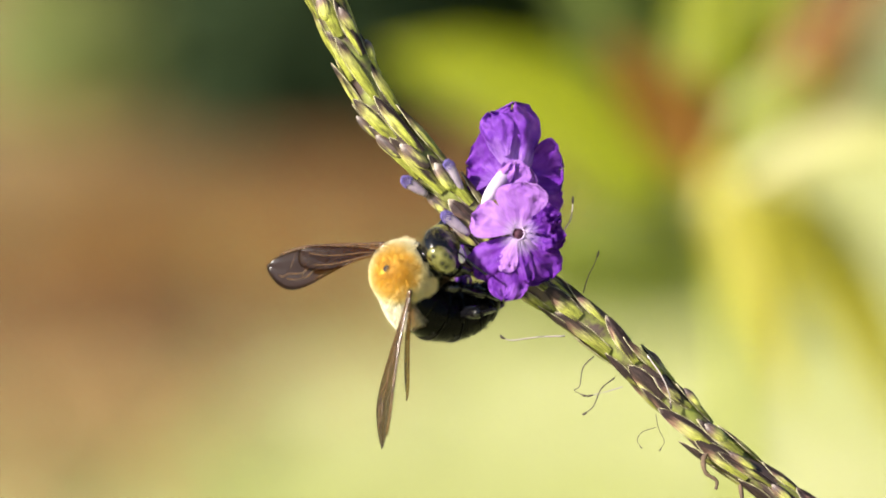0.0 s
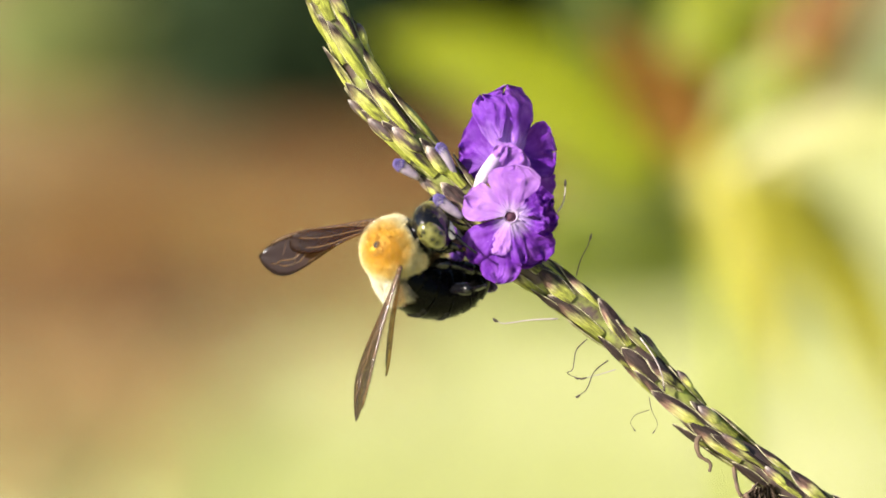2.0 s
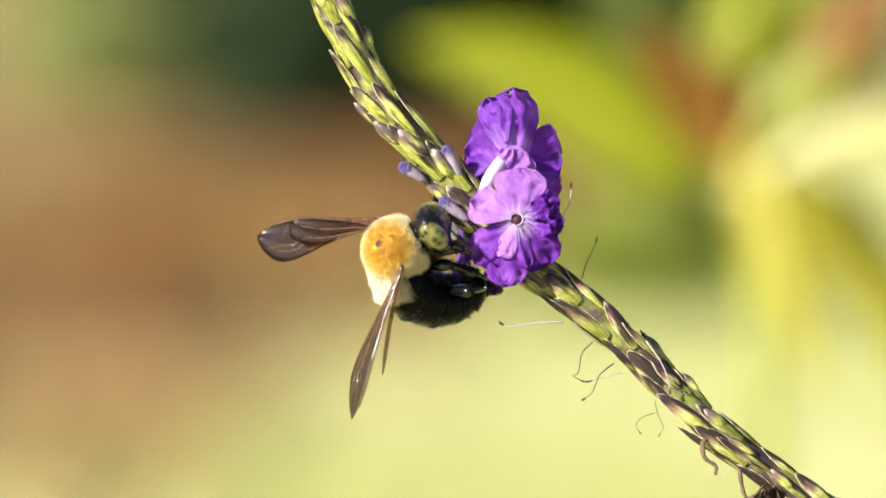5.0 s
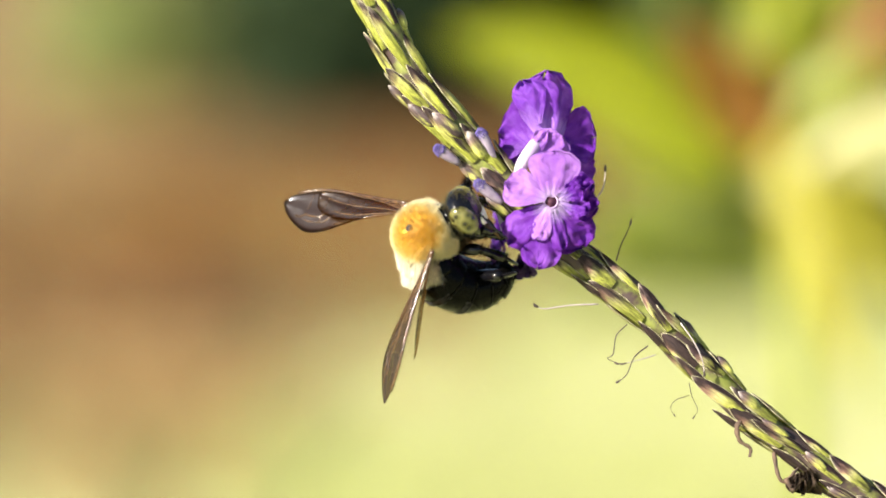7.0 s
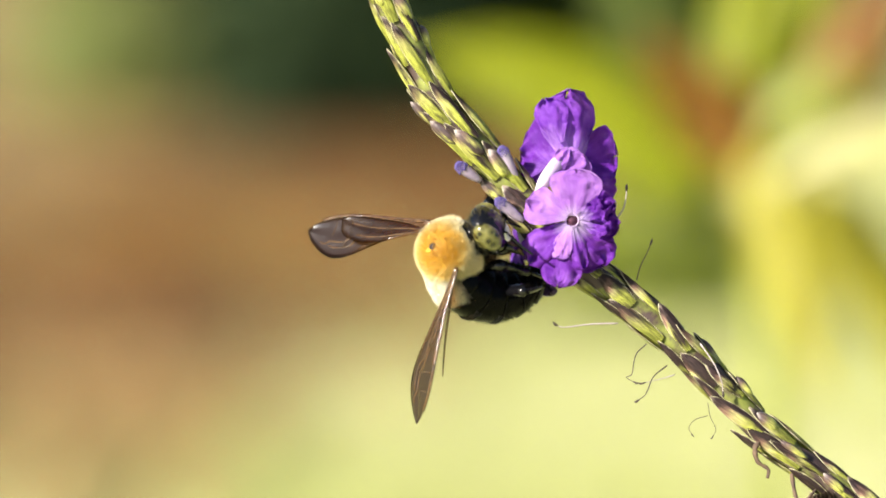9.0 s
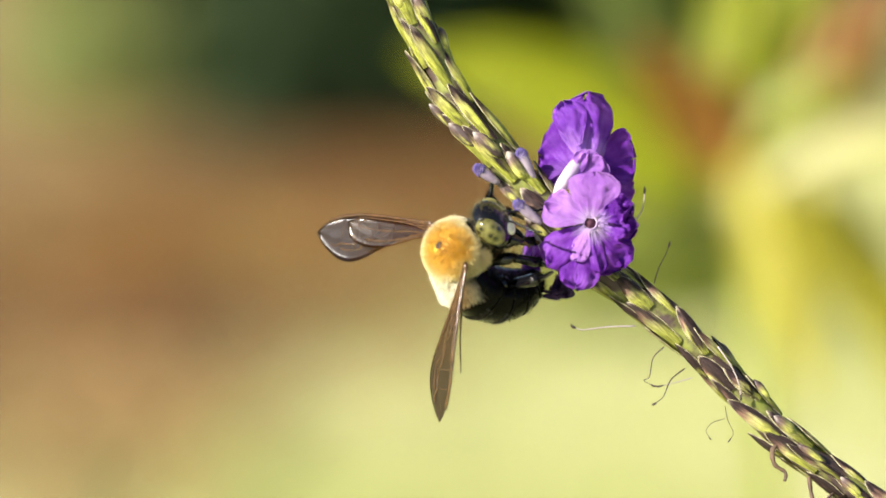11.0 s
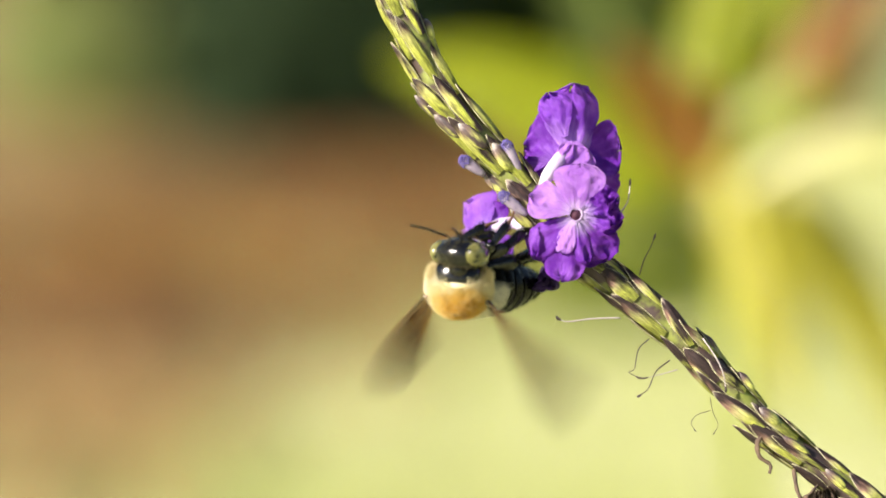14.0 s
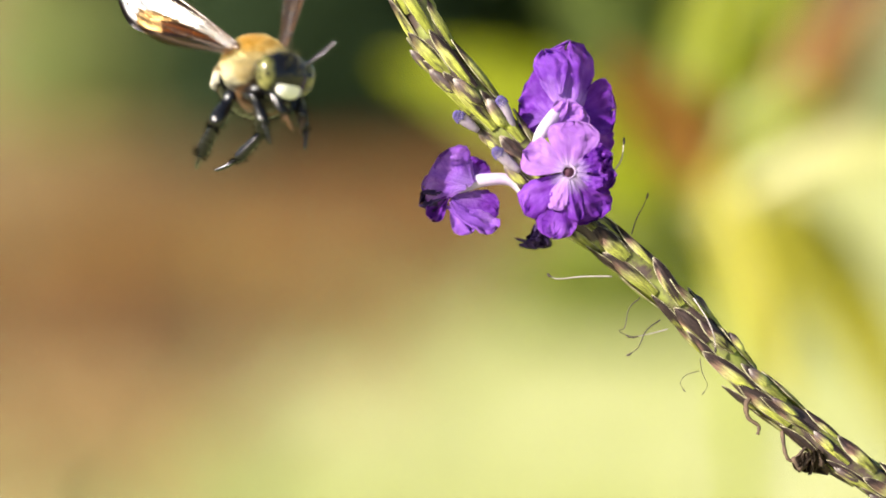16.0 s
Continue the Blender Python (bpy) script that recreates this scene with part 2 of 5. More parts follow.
def shrub(name, foot, radii, height, leaves, leaf, mat, label, seed, under=0.0, spread=0.06):
    """A shrub: limbs from one foot and a crown of small leaves gathered in clumps."""
    rnd = random.Random(seed)
    root = tagged(new(name), label, "shrub")
    root.location = foot
    bm = bmesh.new()
    tips = []
    for i in range(9):
        a = i * 2.4 + rnd.random()
        s = rnd.uniform(0.3, 0.9)
        tip = Vector((math.cos(a) * radii[0] * s, math.sin(a) * radii[1] * s, height * rnd.uniform(0.55, 0.95)))
        mid = Vector((tip.x * 0.35, tip.y * 0.35, tip.z * 0.5))
        pts = curve_points([Vector((0, 0, -0.05)), mid, tip], 4)
        tube(bm, pts, [0.02 * (1 - 0.8 * j / 8) for j in range(9)], 6)
        tips.append(tip)
    part("limbs", bm, BARK, root)
    clumps = []
    for i in range(110):
        a, e, s = rnd.uniform(0, 6.28), rnd.random() ** 2, rnd.uniform(0.4, 1.0)
        q = math.sqrt(1 - e * e) * s
        clumps.append(Vector((math.cos(a) * q * radii[0], math.sin(a) * q * radii[1], under + (height - under) * e)))
    verts, faces = [], []
    for i in range(leaves):
        c = rnd.choice(clumps) + Vector((rnd.gauss(0, 1), rnd.gauss(0, 1), rnd.gauss(0, 1))) * spread
        m = pose(*c, rnd.uniform(-60, 60), rnd.uniform(-60, 60), rnd.uniform(0, 360))
        a, b = leaf * rnd.uniform(0.7, 1.2), leaf * rnd.uniform(0.25, 0.4)
        k = len(verts)
        verts += [m @ Vector(v) for v in ((-a, 0, 0), (-a * .3, -b, a * .12), (a * .4, -b * .8, a * .1), (a, 0, -a * .1), (a * .4, b * .8, a * .1), (-a * .3, b, a * .12))]
        faces += [(k, k + 1, k + 2, k + 3), (k, k + 3, k + 4, k + 5)]
    me = bpy.data.meshes.new("crown")
    me.from_pydata(verts, [], faces)
    me.materials.append(mat)
    crown = new("crown", me)
    crown.parent = root
    return root


def broad_leaf(base, tip, width, mat, parent, name="leaf", arch=0.12, lift=(0, 0, 1), face=(0, -1, 0.35)):
    """A lance-shaped leaf with a folded midrib, arched from base to tip."""
    base, tip = Vector(base), Vector(tip)
    d = tip - base
    length = d.length
    m = frame_of(d, Vector(face).cross(d))          # x across the blade, y out of its face
    bm = bmesh.new()
    grid = []
    n = 18
    for i in range(n + 1):
        s = i / n
        w = width * 0.5 * (math.sin(math.pi * min(1, s * 0.98 + 0.02) ** 0.8) ** 0.75 * (1 - 0.15 * s) + 0.02)
        c = base + d * s + Vector(lift) * (arch * length * math.sin(math.pi * s) * 0.8)
        row = []
        for j in range(-4, 5):
            q = j / 4
            wave = 0.03 * width * math.sin(s * 17 + j * 1.3) * abs(q)
            row.append(c + m.col[0] * (q * w) + m.col[1] * (-abs(q) ** 1.3 * w * 0.28 + wave))
        grid.append(row)
    sheet(bm, grid, 0.0007)
    leaf = part(name, bm, mat, parent)
    bm = bmesh.new()
    pts = [g[4] + m.col[1] * -0.0004 for g in grid]
    tube(bm, pts, [0.0028 * (1 - 0.8 * i / n) + 0.0004 for i in range(n + 1)], 6)
    part("midrib", bm, mat, leaf)
    return leaf


def bright_plant():
    """A large-leaved ornamental plant behind the spike."""
    D = 0.95
    u = K * D / DIST
    foot = beyond(1600, 620, D)
    root = tagged(new("broad_leaved_plant"), "tall garden plant with lime-yellow and rust-red lance leaves", "plant")
    foot.z = 0
    bm = bmesh.new()
    heart = beyond(1285, 320, D)
    pts = curve_points([foot + Vector((0, 0, -0.03)), foot + Vector((-0.01, 0, 0.25)), heart + Vector((0, 0.01, -0.02))], 8)
    tube(bm, pts, [0.0042 - 0.0015 * i / 16 for i in range(17)], 10)
    part("stalk", bm, LIME, root)
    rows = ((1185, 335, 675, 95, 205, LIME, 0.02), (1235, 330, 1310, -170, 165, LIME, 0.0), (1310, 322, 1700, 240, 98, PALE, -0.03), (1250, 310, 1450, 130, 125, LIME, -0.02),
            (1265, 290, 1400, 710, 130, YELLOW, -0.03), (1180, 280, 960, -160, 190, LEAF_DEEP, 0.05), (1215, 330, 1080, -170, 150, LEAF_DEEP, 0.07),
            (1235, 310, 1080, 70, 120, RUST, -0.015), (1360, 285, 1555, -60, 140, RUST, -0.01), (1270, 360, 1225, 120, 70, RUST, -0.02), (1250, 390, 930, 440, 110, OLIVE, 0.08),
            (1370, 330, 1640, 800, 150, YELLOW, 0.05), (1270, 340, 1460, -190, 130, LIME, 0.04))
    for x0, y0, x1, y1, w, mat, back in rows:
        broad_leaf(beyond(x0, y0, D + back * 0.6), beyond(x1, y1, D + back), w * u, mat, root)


ground_sheet()
mulch_bed()
grass()
shrub("shrub", to_ground(480, 290) + Vector((0.02, 0.42, 0)), (0.20, 0.40, 1), 1.3, 14000, 0.045, LEAF_SHADED,
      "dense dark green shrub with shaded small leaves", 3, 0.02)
shrub("border_shrub", to_ground(150, 250) + Vector((-0.02, 0.30, 0)), (0.15, 0.26, 1), 1.0, 7000, 0.035, LEAF_MID,
      "mid-green leafy border shrub in patchy sun", 5, 0.02)
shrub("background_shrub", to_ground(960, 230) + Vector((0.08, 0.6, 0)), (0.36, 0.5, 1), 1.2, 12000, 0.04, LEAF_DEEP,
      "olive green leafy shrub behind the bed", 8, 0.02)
shrub("low_plant", to_ground(1130, 590) + Vector((0.0, 0.10, 0)), (0.15, 0.12, 1), 0.15, 4000, 0.022, FRESH,
      "low olive green plant at the edge of the lawn", 9, 0.0, 0.025)
bright_plant()


# ---- materials of the spike and the bee ----
MM = 0.001


def streaked(name, stops, span, dark, share=0.5, rough=0.55, fine=2600, vary=0.25):
    """Plant skin in long streaks: colours along the x axis from span[0] to span[1], dark streaks running with it, ribbed relief."""
    m, n, l, b = material(name, rough)
    c = n.new("ShaderNodeTexCoord")
    s = n.new("ShaderNodeSeparateXYZ")
    l.new(c.outputs["Object"], s.inputs[0])
    info = n.new("ShaderNodeObjectInfo")
    mp = n.new("ShaderNodeMapRange")
    mp.inputs["From Min"].default_value, mp.inputs["From Max"].default_value = span
    l.new(s.outputs[0], mp.inputs["Value"])
    shift = n.new("ShaderNodeVectorMath")
    shift.operation = "MULTIPLY_ADD"
    shift.inputs[1].default_value = (0.18, 1, 1)
    off = n.new("ShaderNodeCombineXYZ")
    l.new(info.outputs["Random"], off.inputs[0])
    l.new(info.outputs["Random"], off.inputs[1])
    l.new(c.outputs["Object"], shift.inputs[0])
    l.new(off.outputs[0], shift.inputs[2])
    x = n.new("ShaderNodeTexNoise")
    x.inputs["Scale"].default_value, x.inputs["Detail"].default_value = 1100, 3
    l.new(shift.outputs[0], x.inputs["Vector"])
    y = n.new("ShaderNodeTexNoise")
    y.inputs["Scale"].default_value, y.inputs["Detail"].default_value = fine, 4
    l.new(shift.outputs[0], y.inputs["Vector"])
    add = n.new("ShaderNodeMath")
    add.operation = "MULTIPLY_ADD"
    add.inputs[1].default_value = 0.5
    l.new(x.outputs["Fac"], add.inputs[0])
    l.new(mp.outputs[0], add.inputs[2])
    sub = n.new("ShaderNodeMath")
    sub.inputs[1].default_value = -0.25
    l.new(add.outputs[0], sub.inputs[0])
    r = ramp(n, stops)
    l.new(sub.outputs[0], r.inputs[0])
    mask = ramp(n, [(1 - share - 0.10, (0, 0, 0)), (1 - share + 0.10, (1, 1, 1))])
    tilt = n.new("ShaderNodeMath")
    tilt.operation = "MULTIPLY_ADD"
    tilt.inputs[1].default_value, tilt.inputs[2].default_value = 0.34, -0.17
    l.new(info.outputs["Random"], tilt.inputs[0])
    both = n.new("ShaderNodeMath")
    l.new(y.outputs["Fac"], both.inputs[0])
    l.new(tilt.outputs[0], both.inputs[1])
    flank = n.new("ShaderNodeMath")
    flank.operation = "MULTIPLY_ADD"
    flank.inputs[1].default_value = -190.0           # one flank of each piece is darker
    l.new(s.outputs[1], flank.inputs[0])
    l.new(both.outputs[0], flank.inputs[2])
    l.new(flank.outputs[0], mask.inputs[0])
    mx = n.new("ShaderNodeMix")
    mx.data_type = "RGBA"
    l.new(mask.outputs[0], mx.inputs["Factor"])
    l.new(r.outputs[0], mx.inputs["A"])
    mx.inputs["B"].default_value = (*dark, 1)
    h = n.new("ShaderNodeHueSaturation")
    m2 = n.new("ShaderNodeMapRange")
    m2.inputs["To Min"].default_value, m2.inputs["To Max"].default_value = 1 - vary, 1 + vary
    l.new(info.outputs["Random"], m2.inputs["Value"])
    z = n.new("ShaderNodeTexNoise")              # hair-fine light and dark lines
    z.inputs["Scale"].default_value, z.inputs["Detail"].default_value = 5200, 3
    l.new(shift.outputs[0], z.inputs["Vector"])
    m3 = n.new("ShaderNodeMapRange")
    m3.inputs["From Min"].default_value, m3.inputs["From Max"].default_value = 0.34, 0.68
    m3.inputs["To Min"].default_value, m3.inputs["To Max"].default_value = 0.65, 1.45
    l.new(z.outputs["Fac"], m3.inputs["Value"])
    mul = n.new("ShaderNodeMath")
    mul.operation = "MULTIPLY"
    l.new(m2.outputs[0], mul.inputs[0])
    l.new(m3.outputs[0], mul.inputs[1])
    l.new(mul.outputs[0], h.inputs["Value"])
    l.new(mx.outputs["Result"], h.inputs["Color"])
    l.new(h.outputs[0], b.inputs["Base Color"])
    u = n.new("ShaderNodeBump")
    u.inputs["Strength"].default_value, u.inputs["Distance"].default_value = 0.8, 0.00025
    l.new(y.outputs["Fac"], u.inputs["Height"])
    l.new(u.outputs[0], b.inputs["Normal"])
    return m


RACHIS = mottled("rachis", [(0.30, (0.030, 0.019, 0.020)), (0.46, (0.055, 0.034, 0.030)), (0.58, (0.15, 0.17, 0.035)), (0.72, (0.22, 0.25, 0.045))], 260, 0.6, 0.4, 1500, 0.00015)
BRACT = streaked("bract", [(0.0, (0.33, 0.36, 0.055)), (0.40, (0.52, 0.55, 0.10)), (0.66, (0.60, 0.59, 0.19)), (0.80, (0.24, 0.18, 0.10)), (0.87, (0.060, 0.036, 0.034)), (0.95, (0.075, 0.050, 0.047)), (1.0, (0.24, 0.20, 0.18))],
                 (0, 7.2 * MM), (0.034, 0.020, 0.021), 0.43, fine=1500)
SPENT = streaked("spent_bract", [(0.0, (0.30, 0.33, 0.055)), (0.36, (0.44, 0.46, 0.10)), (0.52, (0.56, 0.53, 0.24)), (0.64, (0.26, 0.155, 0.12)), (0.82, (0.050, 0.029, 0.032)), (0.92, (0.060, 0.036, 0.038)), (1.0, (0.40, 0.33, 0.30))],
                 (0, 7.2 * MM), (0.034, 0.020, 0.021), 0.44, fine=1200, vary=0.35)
CALYX = streaked("calyx", [(0.0, (0.33, 0.35, 0.07)), (0.42, (0.40, 0.40, 0.11)), (0.66, (0.17, 0.12, 0.085)), (0.82, (0.085, 0.055, 0.055)), (1.0, (0.27, 0.24, 0.22))], (0, 3.5 * MM), (0.040, 0.025, 0.027), 0.38, fine=1600)
MARGIN = mottled("bract_margin", [(0.38, (0.10, 0.085, 0.04)), (0.62, (0.46, 0.43, 0.28))], 600, 0.6, 0.2)
BUD = mottled("bud_tip", [(0.3, (0.045, 0.030, 0.16)), (0.7, (0.125, 0.095, 0.30))], 1200, 0.7, 0.4, 4000, 0.0002)
BUD_TUBE = mottled("bud_tube", [(0.3, (0.22, 0.16, 0.27)), (0.7, (0.46, 0.40, 0.50))], 500, 0.6, 0.3, 3000, 0.0001, through_light=0.2)


def petal_skin(name, deep, mid, light, centre, reach, pale=(0.74, 0.66, 0.82), strength=0.75):
    """Petal skin: violet in soft clouds and fine veins, paler towards a point and white within reach of it."""
    m, n, l, b = material(name, 0.62)
    x = texture(n, l, 210, 3)
    r = ramp(n, [(0.34, deep), (0.52, mid), (0.70, light)])
    c = n.new("ShaderNodeTexCoord")
    d = n.new("ShaderNodeVectorMath")
    d.operation = "SUBTRACT"
    d.inputs[1].default_value = centre
    l.new(c.outputs["Object"], d.inputs[0])
    far = n.new("ShaderNodeVectorMath")
    far.operation = "LENGTH"
    l.new(d.outputs[0], far.inputs[0])
    way = n.new("ShaderNodeVectorMath")
    way.operation = "NORMALIZE"
    l.new(d.outputs[0], way.inputs[0])
    v = n.new("ShaderNodeTexNoise")                  # veins spread out from the throat
    v.inputs["Scale"].default_value, v.inputs["Detail"].default_value = 11, 3
    l.new(way.outputs[0], v.inputs["Vector"])
    mixed = n.new("ShaderNodeMath")
    mixed.operation = "MULTIPLY_ADD"
    mixed.inputs[1].default_value = 0.30
    l.new(v.outputs["Fac"], mixed.inputs[0])
    half = n.new("ShaderNodeMath")
    half.operation = "MULTIPLY_ADD"
    half.inputs[1].default_value, half.inputs[2].default_value = 0.85, -0.075
    l.new(x.outputs["Fac"], half.inputs[0])
    l.new(half.outputs[0], mixed.inputs[2])
    l.new(mixed.outputs[0], r.inputs[0])
    edge = n.new("ShaderNodeMath")
    edge.operation = "MULTIPLY_ADD"
    edge.inputs[1].default_value = -reach * 1.1
    l.new(v.outputs["Fac"], edge.inputs[0])
    l.new(far.outputs["Value"], edge.inputs[2])
    mp = n.new("ShaderNodeMapRange")
    mp.inputs["From Min"].default_value, mp.inputs["From Max"].default_value = -0.2 * reach, reach
    mp.inputs["To Min"].default_value, mp.inputs["To Max"].default_value = strength, 0.0
    l.new(edge.outputs[0], mp.inputs["Value"])
    mx = n.new("ShaderNodeMix")
    mx.data_type = "RGBA"
    mx.inputs["B"].default_value = (*pale, 1)
    l.new(r.outputs[0], mx.inputs["A"])
    l.new(mp.outputs[0], mx.inputs["Factor"])
    l.new(mx.outputs["Result"], b.inputs["Base Color"])
    b.inputs["Specular IOR Level"].default_value = 0.3
    y = texture(n, l, 1700, 3)
    u = n.new("ShaderNodeBump")
    u.inputs["Strength"].default_value, u.inputs["Distance"].default_value = 0.4, 0.00014
    l.new(y.outputs["Fac"], u.inputs["Height"])
    l.new(u.outputs[0], b.inputs["Normal"])
    tr = n.new("ShaderNodeBsdfTranslucent")
    ms = n.new("ShaderNodeMixShader")
    ms.inputs[0].default_value = 0.34
    l.new(mx.outputs["Result"], tr.inputs[0])
    l.new(b.outputs[0], ms.inputs[1])
    l.new(tr.outputs[0], ms.inputs[2])
    l.new(ms.outputs[0], n["Material Output"].inputs[0])
    return m


DEEP_TONES = (0.135, 0.016, 0.35), (0.225, 0.042, 0.50), (0.36, 0.125, 0.66)
LILAC_TONES = (0.42, 0.17, 0.67), (0.52, 0.26, 0.74), (0.62, 0.37, 0.80)
HINGE = at(870, 420, 0.5)      # the foot of the side blossom, on which it turns
LILAC = petal_skin("lilac_petal", *LILAC_TONES, at(950, 384, -4.5), 20 * K)
VIOLET_F = petal_skin("violet_petal_open", *DEEP_TONES, at(953, 388, -4.8), 26 * K, strength=0.8)
LILAC_F = petal_skin("lilac_petal_open", *LILAC_TONES, at(950, 384, -4.8), 20 * K)
VIOLET = petal_skin("violet_petal", *DEEP_TONES, at(925, 300, -1.5), 44 * K, (0.45, 0.26, 0.68), 0.6)
# the sunlight on the hood's lower fold is put into its paler base
HOOD_LIT = petal_skin("lit_hood_petal", (0.18, 0.032, 0.47), (0.29, 0.078, 0.61), (0.41, 0.16, 0.72), at(930, 300, -1.5), 58 * K, (0.64, 0.42, 0.82), 0.85)
VIOLET_S = petal_skin("violet_petal_side", *DEEP_TONES, at(770, 415, 0) - HINGE, 30 * K, (0.42, 0.26, 0.66), 0.6)
LILAC_S = petal_skin("lilac_petal_side", (0.25, 0.07, 0.57), (0.38, 0.15, 0.68), (0.52, 0.28, 0.77), at(770, 415, 0) - HINGE, 24 * K, (0.46, 0.32, 0.68), 0.6)


WHITE = mottled("flower_tube", [(0.36, (0.46, 0.33, 0.62)), (0.60, (0.70, 0.64, 0.73))], 220, 0.5, 0.15, 1500, 0.0001, through_light=0.25)
THROAT = mottled("throat", [(0.3, (0.03, 0.006, 0.02)), (0.7, (0.12, 0.03, 0.06))], 900, 0.8, 0)
WITHERED = mottled("withered_petal", [(0.3, (0.02, 0.008, 0.06)), (0.7, (0.09, 0.04, 0.2))], 900, 0.8, 0.5, 3000, 0.0003)
DRY = mottled("dry_calyx", [(0.3, (0.035, 0.022, 0.018)), (0.7, (0.14, 0.09, 0.06))], 700, 0.85, 0.5, 2500, 0.0003)
THREAD_DARK = mottled("dark_style", [(0.3, (0.02, 0.014, 0.014)), (0.7, (0.08, 0.055, 0.05))], 900, 0.6, 0)
THREAD_PALE = mottled("pale_style", [(0.3, (0.30, 0.25, 0.26)), (0.7, (0.46, 0.41, 0.42))], 900, 0.6, 0)


# ---- flower spike ----
STEM = [(380, -520), (502, -250), (622, 0), (706, 163), (781, 255), (850, 334), (925, 425), (1006, 496), (1095, 560),
        (1196, 655), (1298, 758), (1401, 836), (1496, 904), (1610, 975), (1720, 1050)]


def stem_line():
    pts = [at(*p) for p in STEM]
    return curve_points(pts, 8)


def build_spike():
    root = tagged(new("flower_spike"), "slender green and purple flower spike with violet blossoms", "flower")
    line = stem_line()
    bm = bmesh.new()
    n = len(line)
    swell = [0.17 * math.exp(-((i - 34) / 11) ** 2) for i in range(n)]      # thickest where the buds swell
    radii = [24.5 * K * (1 + swell[i]) * (0.35 + 0.65 * min(1, i / 12)) * (1 + 0.06 * math.sin(i * 1.7)) for i in range(n)]
    tube(bm, line, radii, 16)
    part("rachis", bm, RACHIS, root, "yellow-green furrowed stem")
    # the bare stalk that carries the spike up from the ground
    low, tang = line[-1], (line[-1] - line[-4]).normalized()
    s, c = math.sin(radians(-TILT)), math.cos(radians(-TILT))
    down = Vector((0, s, -c))
    a = low + tang * 0.02
    b = a + (tang + down * 1.2).normalized() * 0.06
    d = b + (tang * 0.3 + down).normalized() * 0.08
    drop = (spike_pose(0) @ d).z + 0.03
    pts = curve_points([low, a, b, d, d + down * drop * 0.5 + Vector((0.006, 0, 0)), d + down * drop], 6)
    bm = bmesh.new()
    tube(bm, pts, [25 * K] * len(pts), 12)
    part("stalk", bm, RACHIS, root, "plain green lower stalk")
    # lengths along the stem
    dist = [0.0]
    for p, q in zip(line, line[1:]):
        dist.append(dist[-1] + (q - p).length)
    rnd = random.Random(11)
    meshes = []
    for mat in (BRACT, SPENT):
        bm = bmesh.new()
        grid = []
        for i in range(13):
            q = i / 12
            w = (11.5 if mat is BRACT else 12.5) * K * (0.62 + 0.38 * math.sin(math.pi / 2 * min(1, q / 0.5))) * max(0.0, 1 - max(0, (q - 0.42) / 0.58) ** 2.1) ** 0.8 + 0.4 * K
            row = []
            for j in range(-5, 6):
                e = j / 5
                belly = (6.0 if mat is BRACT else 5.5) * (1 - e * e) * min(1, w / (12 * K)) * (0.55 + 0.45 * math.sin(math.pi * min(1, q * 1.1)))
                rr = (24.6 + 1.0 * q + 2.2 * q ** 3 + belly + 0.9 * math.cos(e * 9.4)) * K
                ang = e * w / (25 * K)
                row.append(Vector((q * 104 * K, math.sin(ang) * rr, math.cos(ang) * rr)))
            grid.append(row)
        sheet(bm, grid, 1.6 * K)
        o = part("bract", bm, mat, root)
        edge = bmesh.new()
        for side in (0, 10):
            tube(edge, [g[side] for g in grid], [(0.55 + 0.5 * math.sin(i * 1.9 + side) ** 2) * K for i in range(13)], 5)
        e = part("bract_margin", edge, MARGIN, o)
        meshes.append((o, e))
    bm = bmesh.new()
    pts = curve_points([Vector((0, 0, 0)), Vector((18 * K, 0, 3 * K)), Vector((38 * K, 0, 5 * K)), Vector((50 * K, 0, 6 * K))], 4)
    tube(bm, pts, [6 * K, 8 * K, 9.5 * K, 10.5 * K, 10.5 * K, 10.5 * K, 10.5 * K, 10 * K, 9 * K, 7.5 * K, 5.5 * K, 3.5 * K, 1.2 * K], 10, 0.75)
    bud = part("calyx", bm, CALYX, root)
    used = set()
    made = 0
    s, k = 0.0, 0
    while s < dist[-1] - 0.004:
        i = max(j for j in range(n) if dist[j] <= s)
        p = line[i].lerp(line[min(i + 1, n - 1)], (s - dist[i]) / max(dist[min(i + 1, n - 1)] - dist[i], 1e-9))
        tip = (line[max(i - 2, 0)] - line[min(i + 2, n - 1)]).normalized()
        base = frame_of(tip, (0, -1, 0))               # z towards the tip, x towards the lens
        turn = base @ Matrix.Rotation(radians(k * 137.5 + 20), 3, "Z")
        m3 = Matrix((turn.col[2], turn.col[1], turn.col[0])).transposed()
        m3.col[1] = m3.col[2].cross(m3.col[0])
        grow = 1.07 * (1 + swell[i]) * (0.55 + 0.45 * min(1, s / 0.03))
        spent = s > dist[-1] * 0.47
        m = Matrix.LocRotScale(p, m3.to_quaternion(), Vector((rnd.uniform(0.72, 1.12), rnd.uniform(0.8, 1.2) if not spent else rnd.uniform(0.6, 1.3), rnd.uniform(0.96, 1.05))) * grow) @ pose(0, 0, 0, rnd.uniform(-12, 12), rnd.uniform(-0.6, 1.2) if not spent else rnd.uniform(-1.4, 0.8), rnd.uniform(-7, 7) if not spent else rnd.uniform(-13, 13))
        o, e = meshes[1 if spent else 0]
        if id(o) in used:
            b2, e2 = o.copy(), e.copy()
            scene.collection.objects.link(b2), scene.collection.objects.link(e2)
            e2.parent = b2
        else:
            b2 = o
            used.add(id(o))
        b2.matrix_basis = m
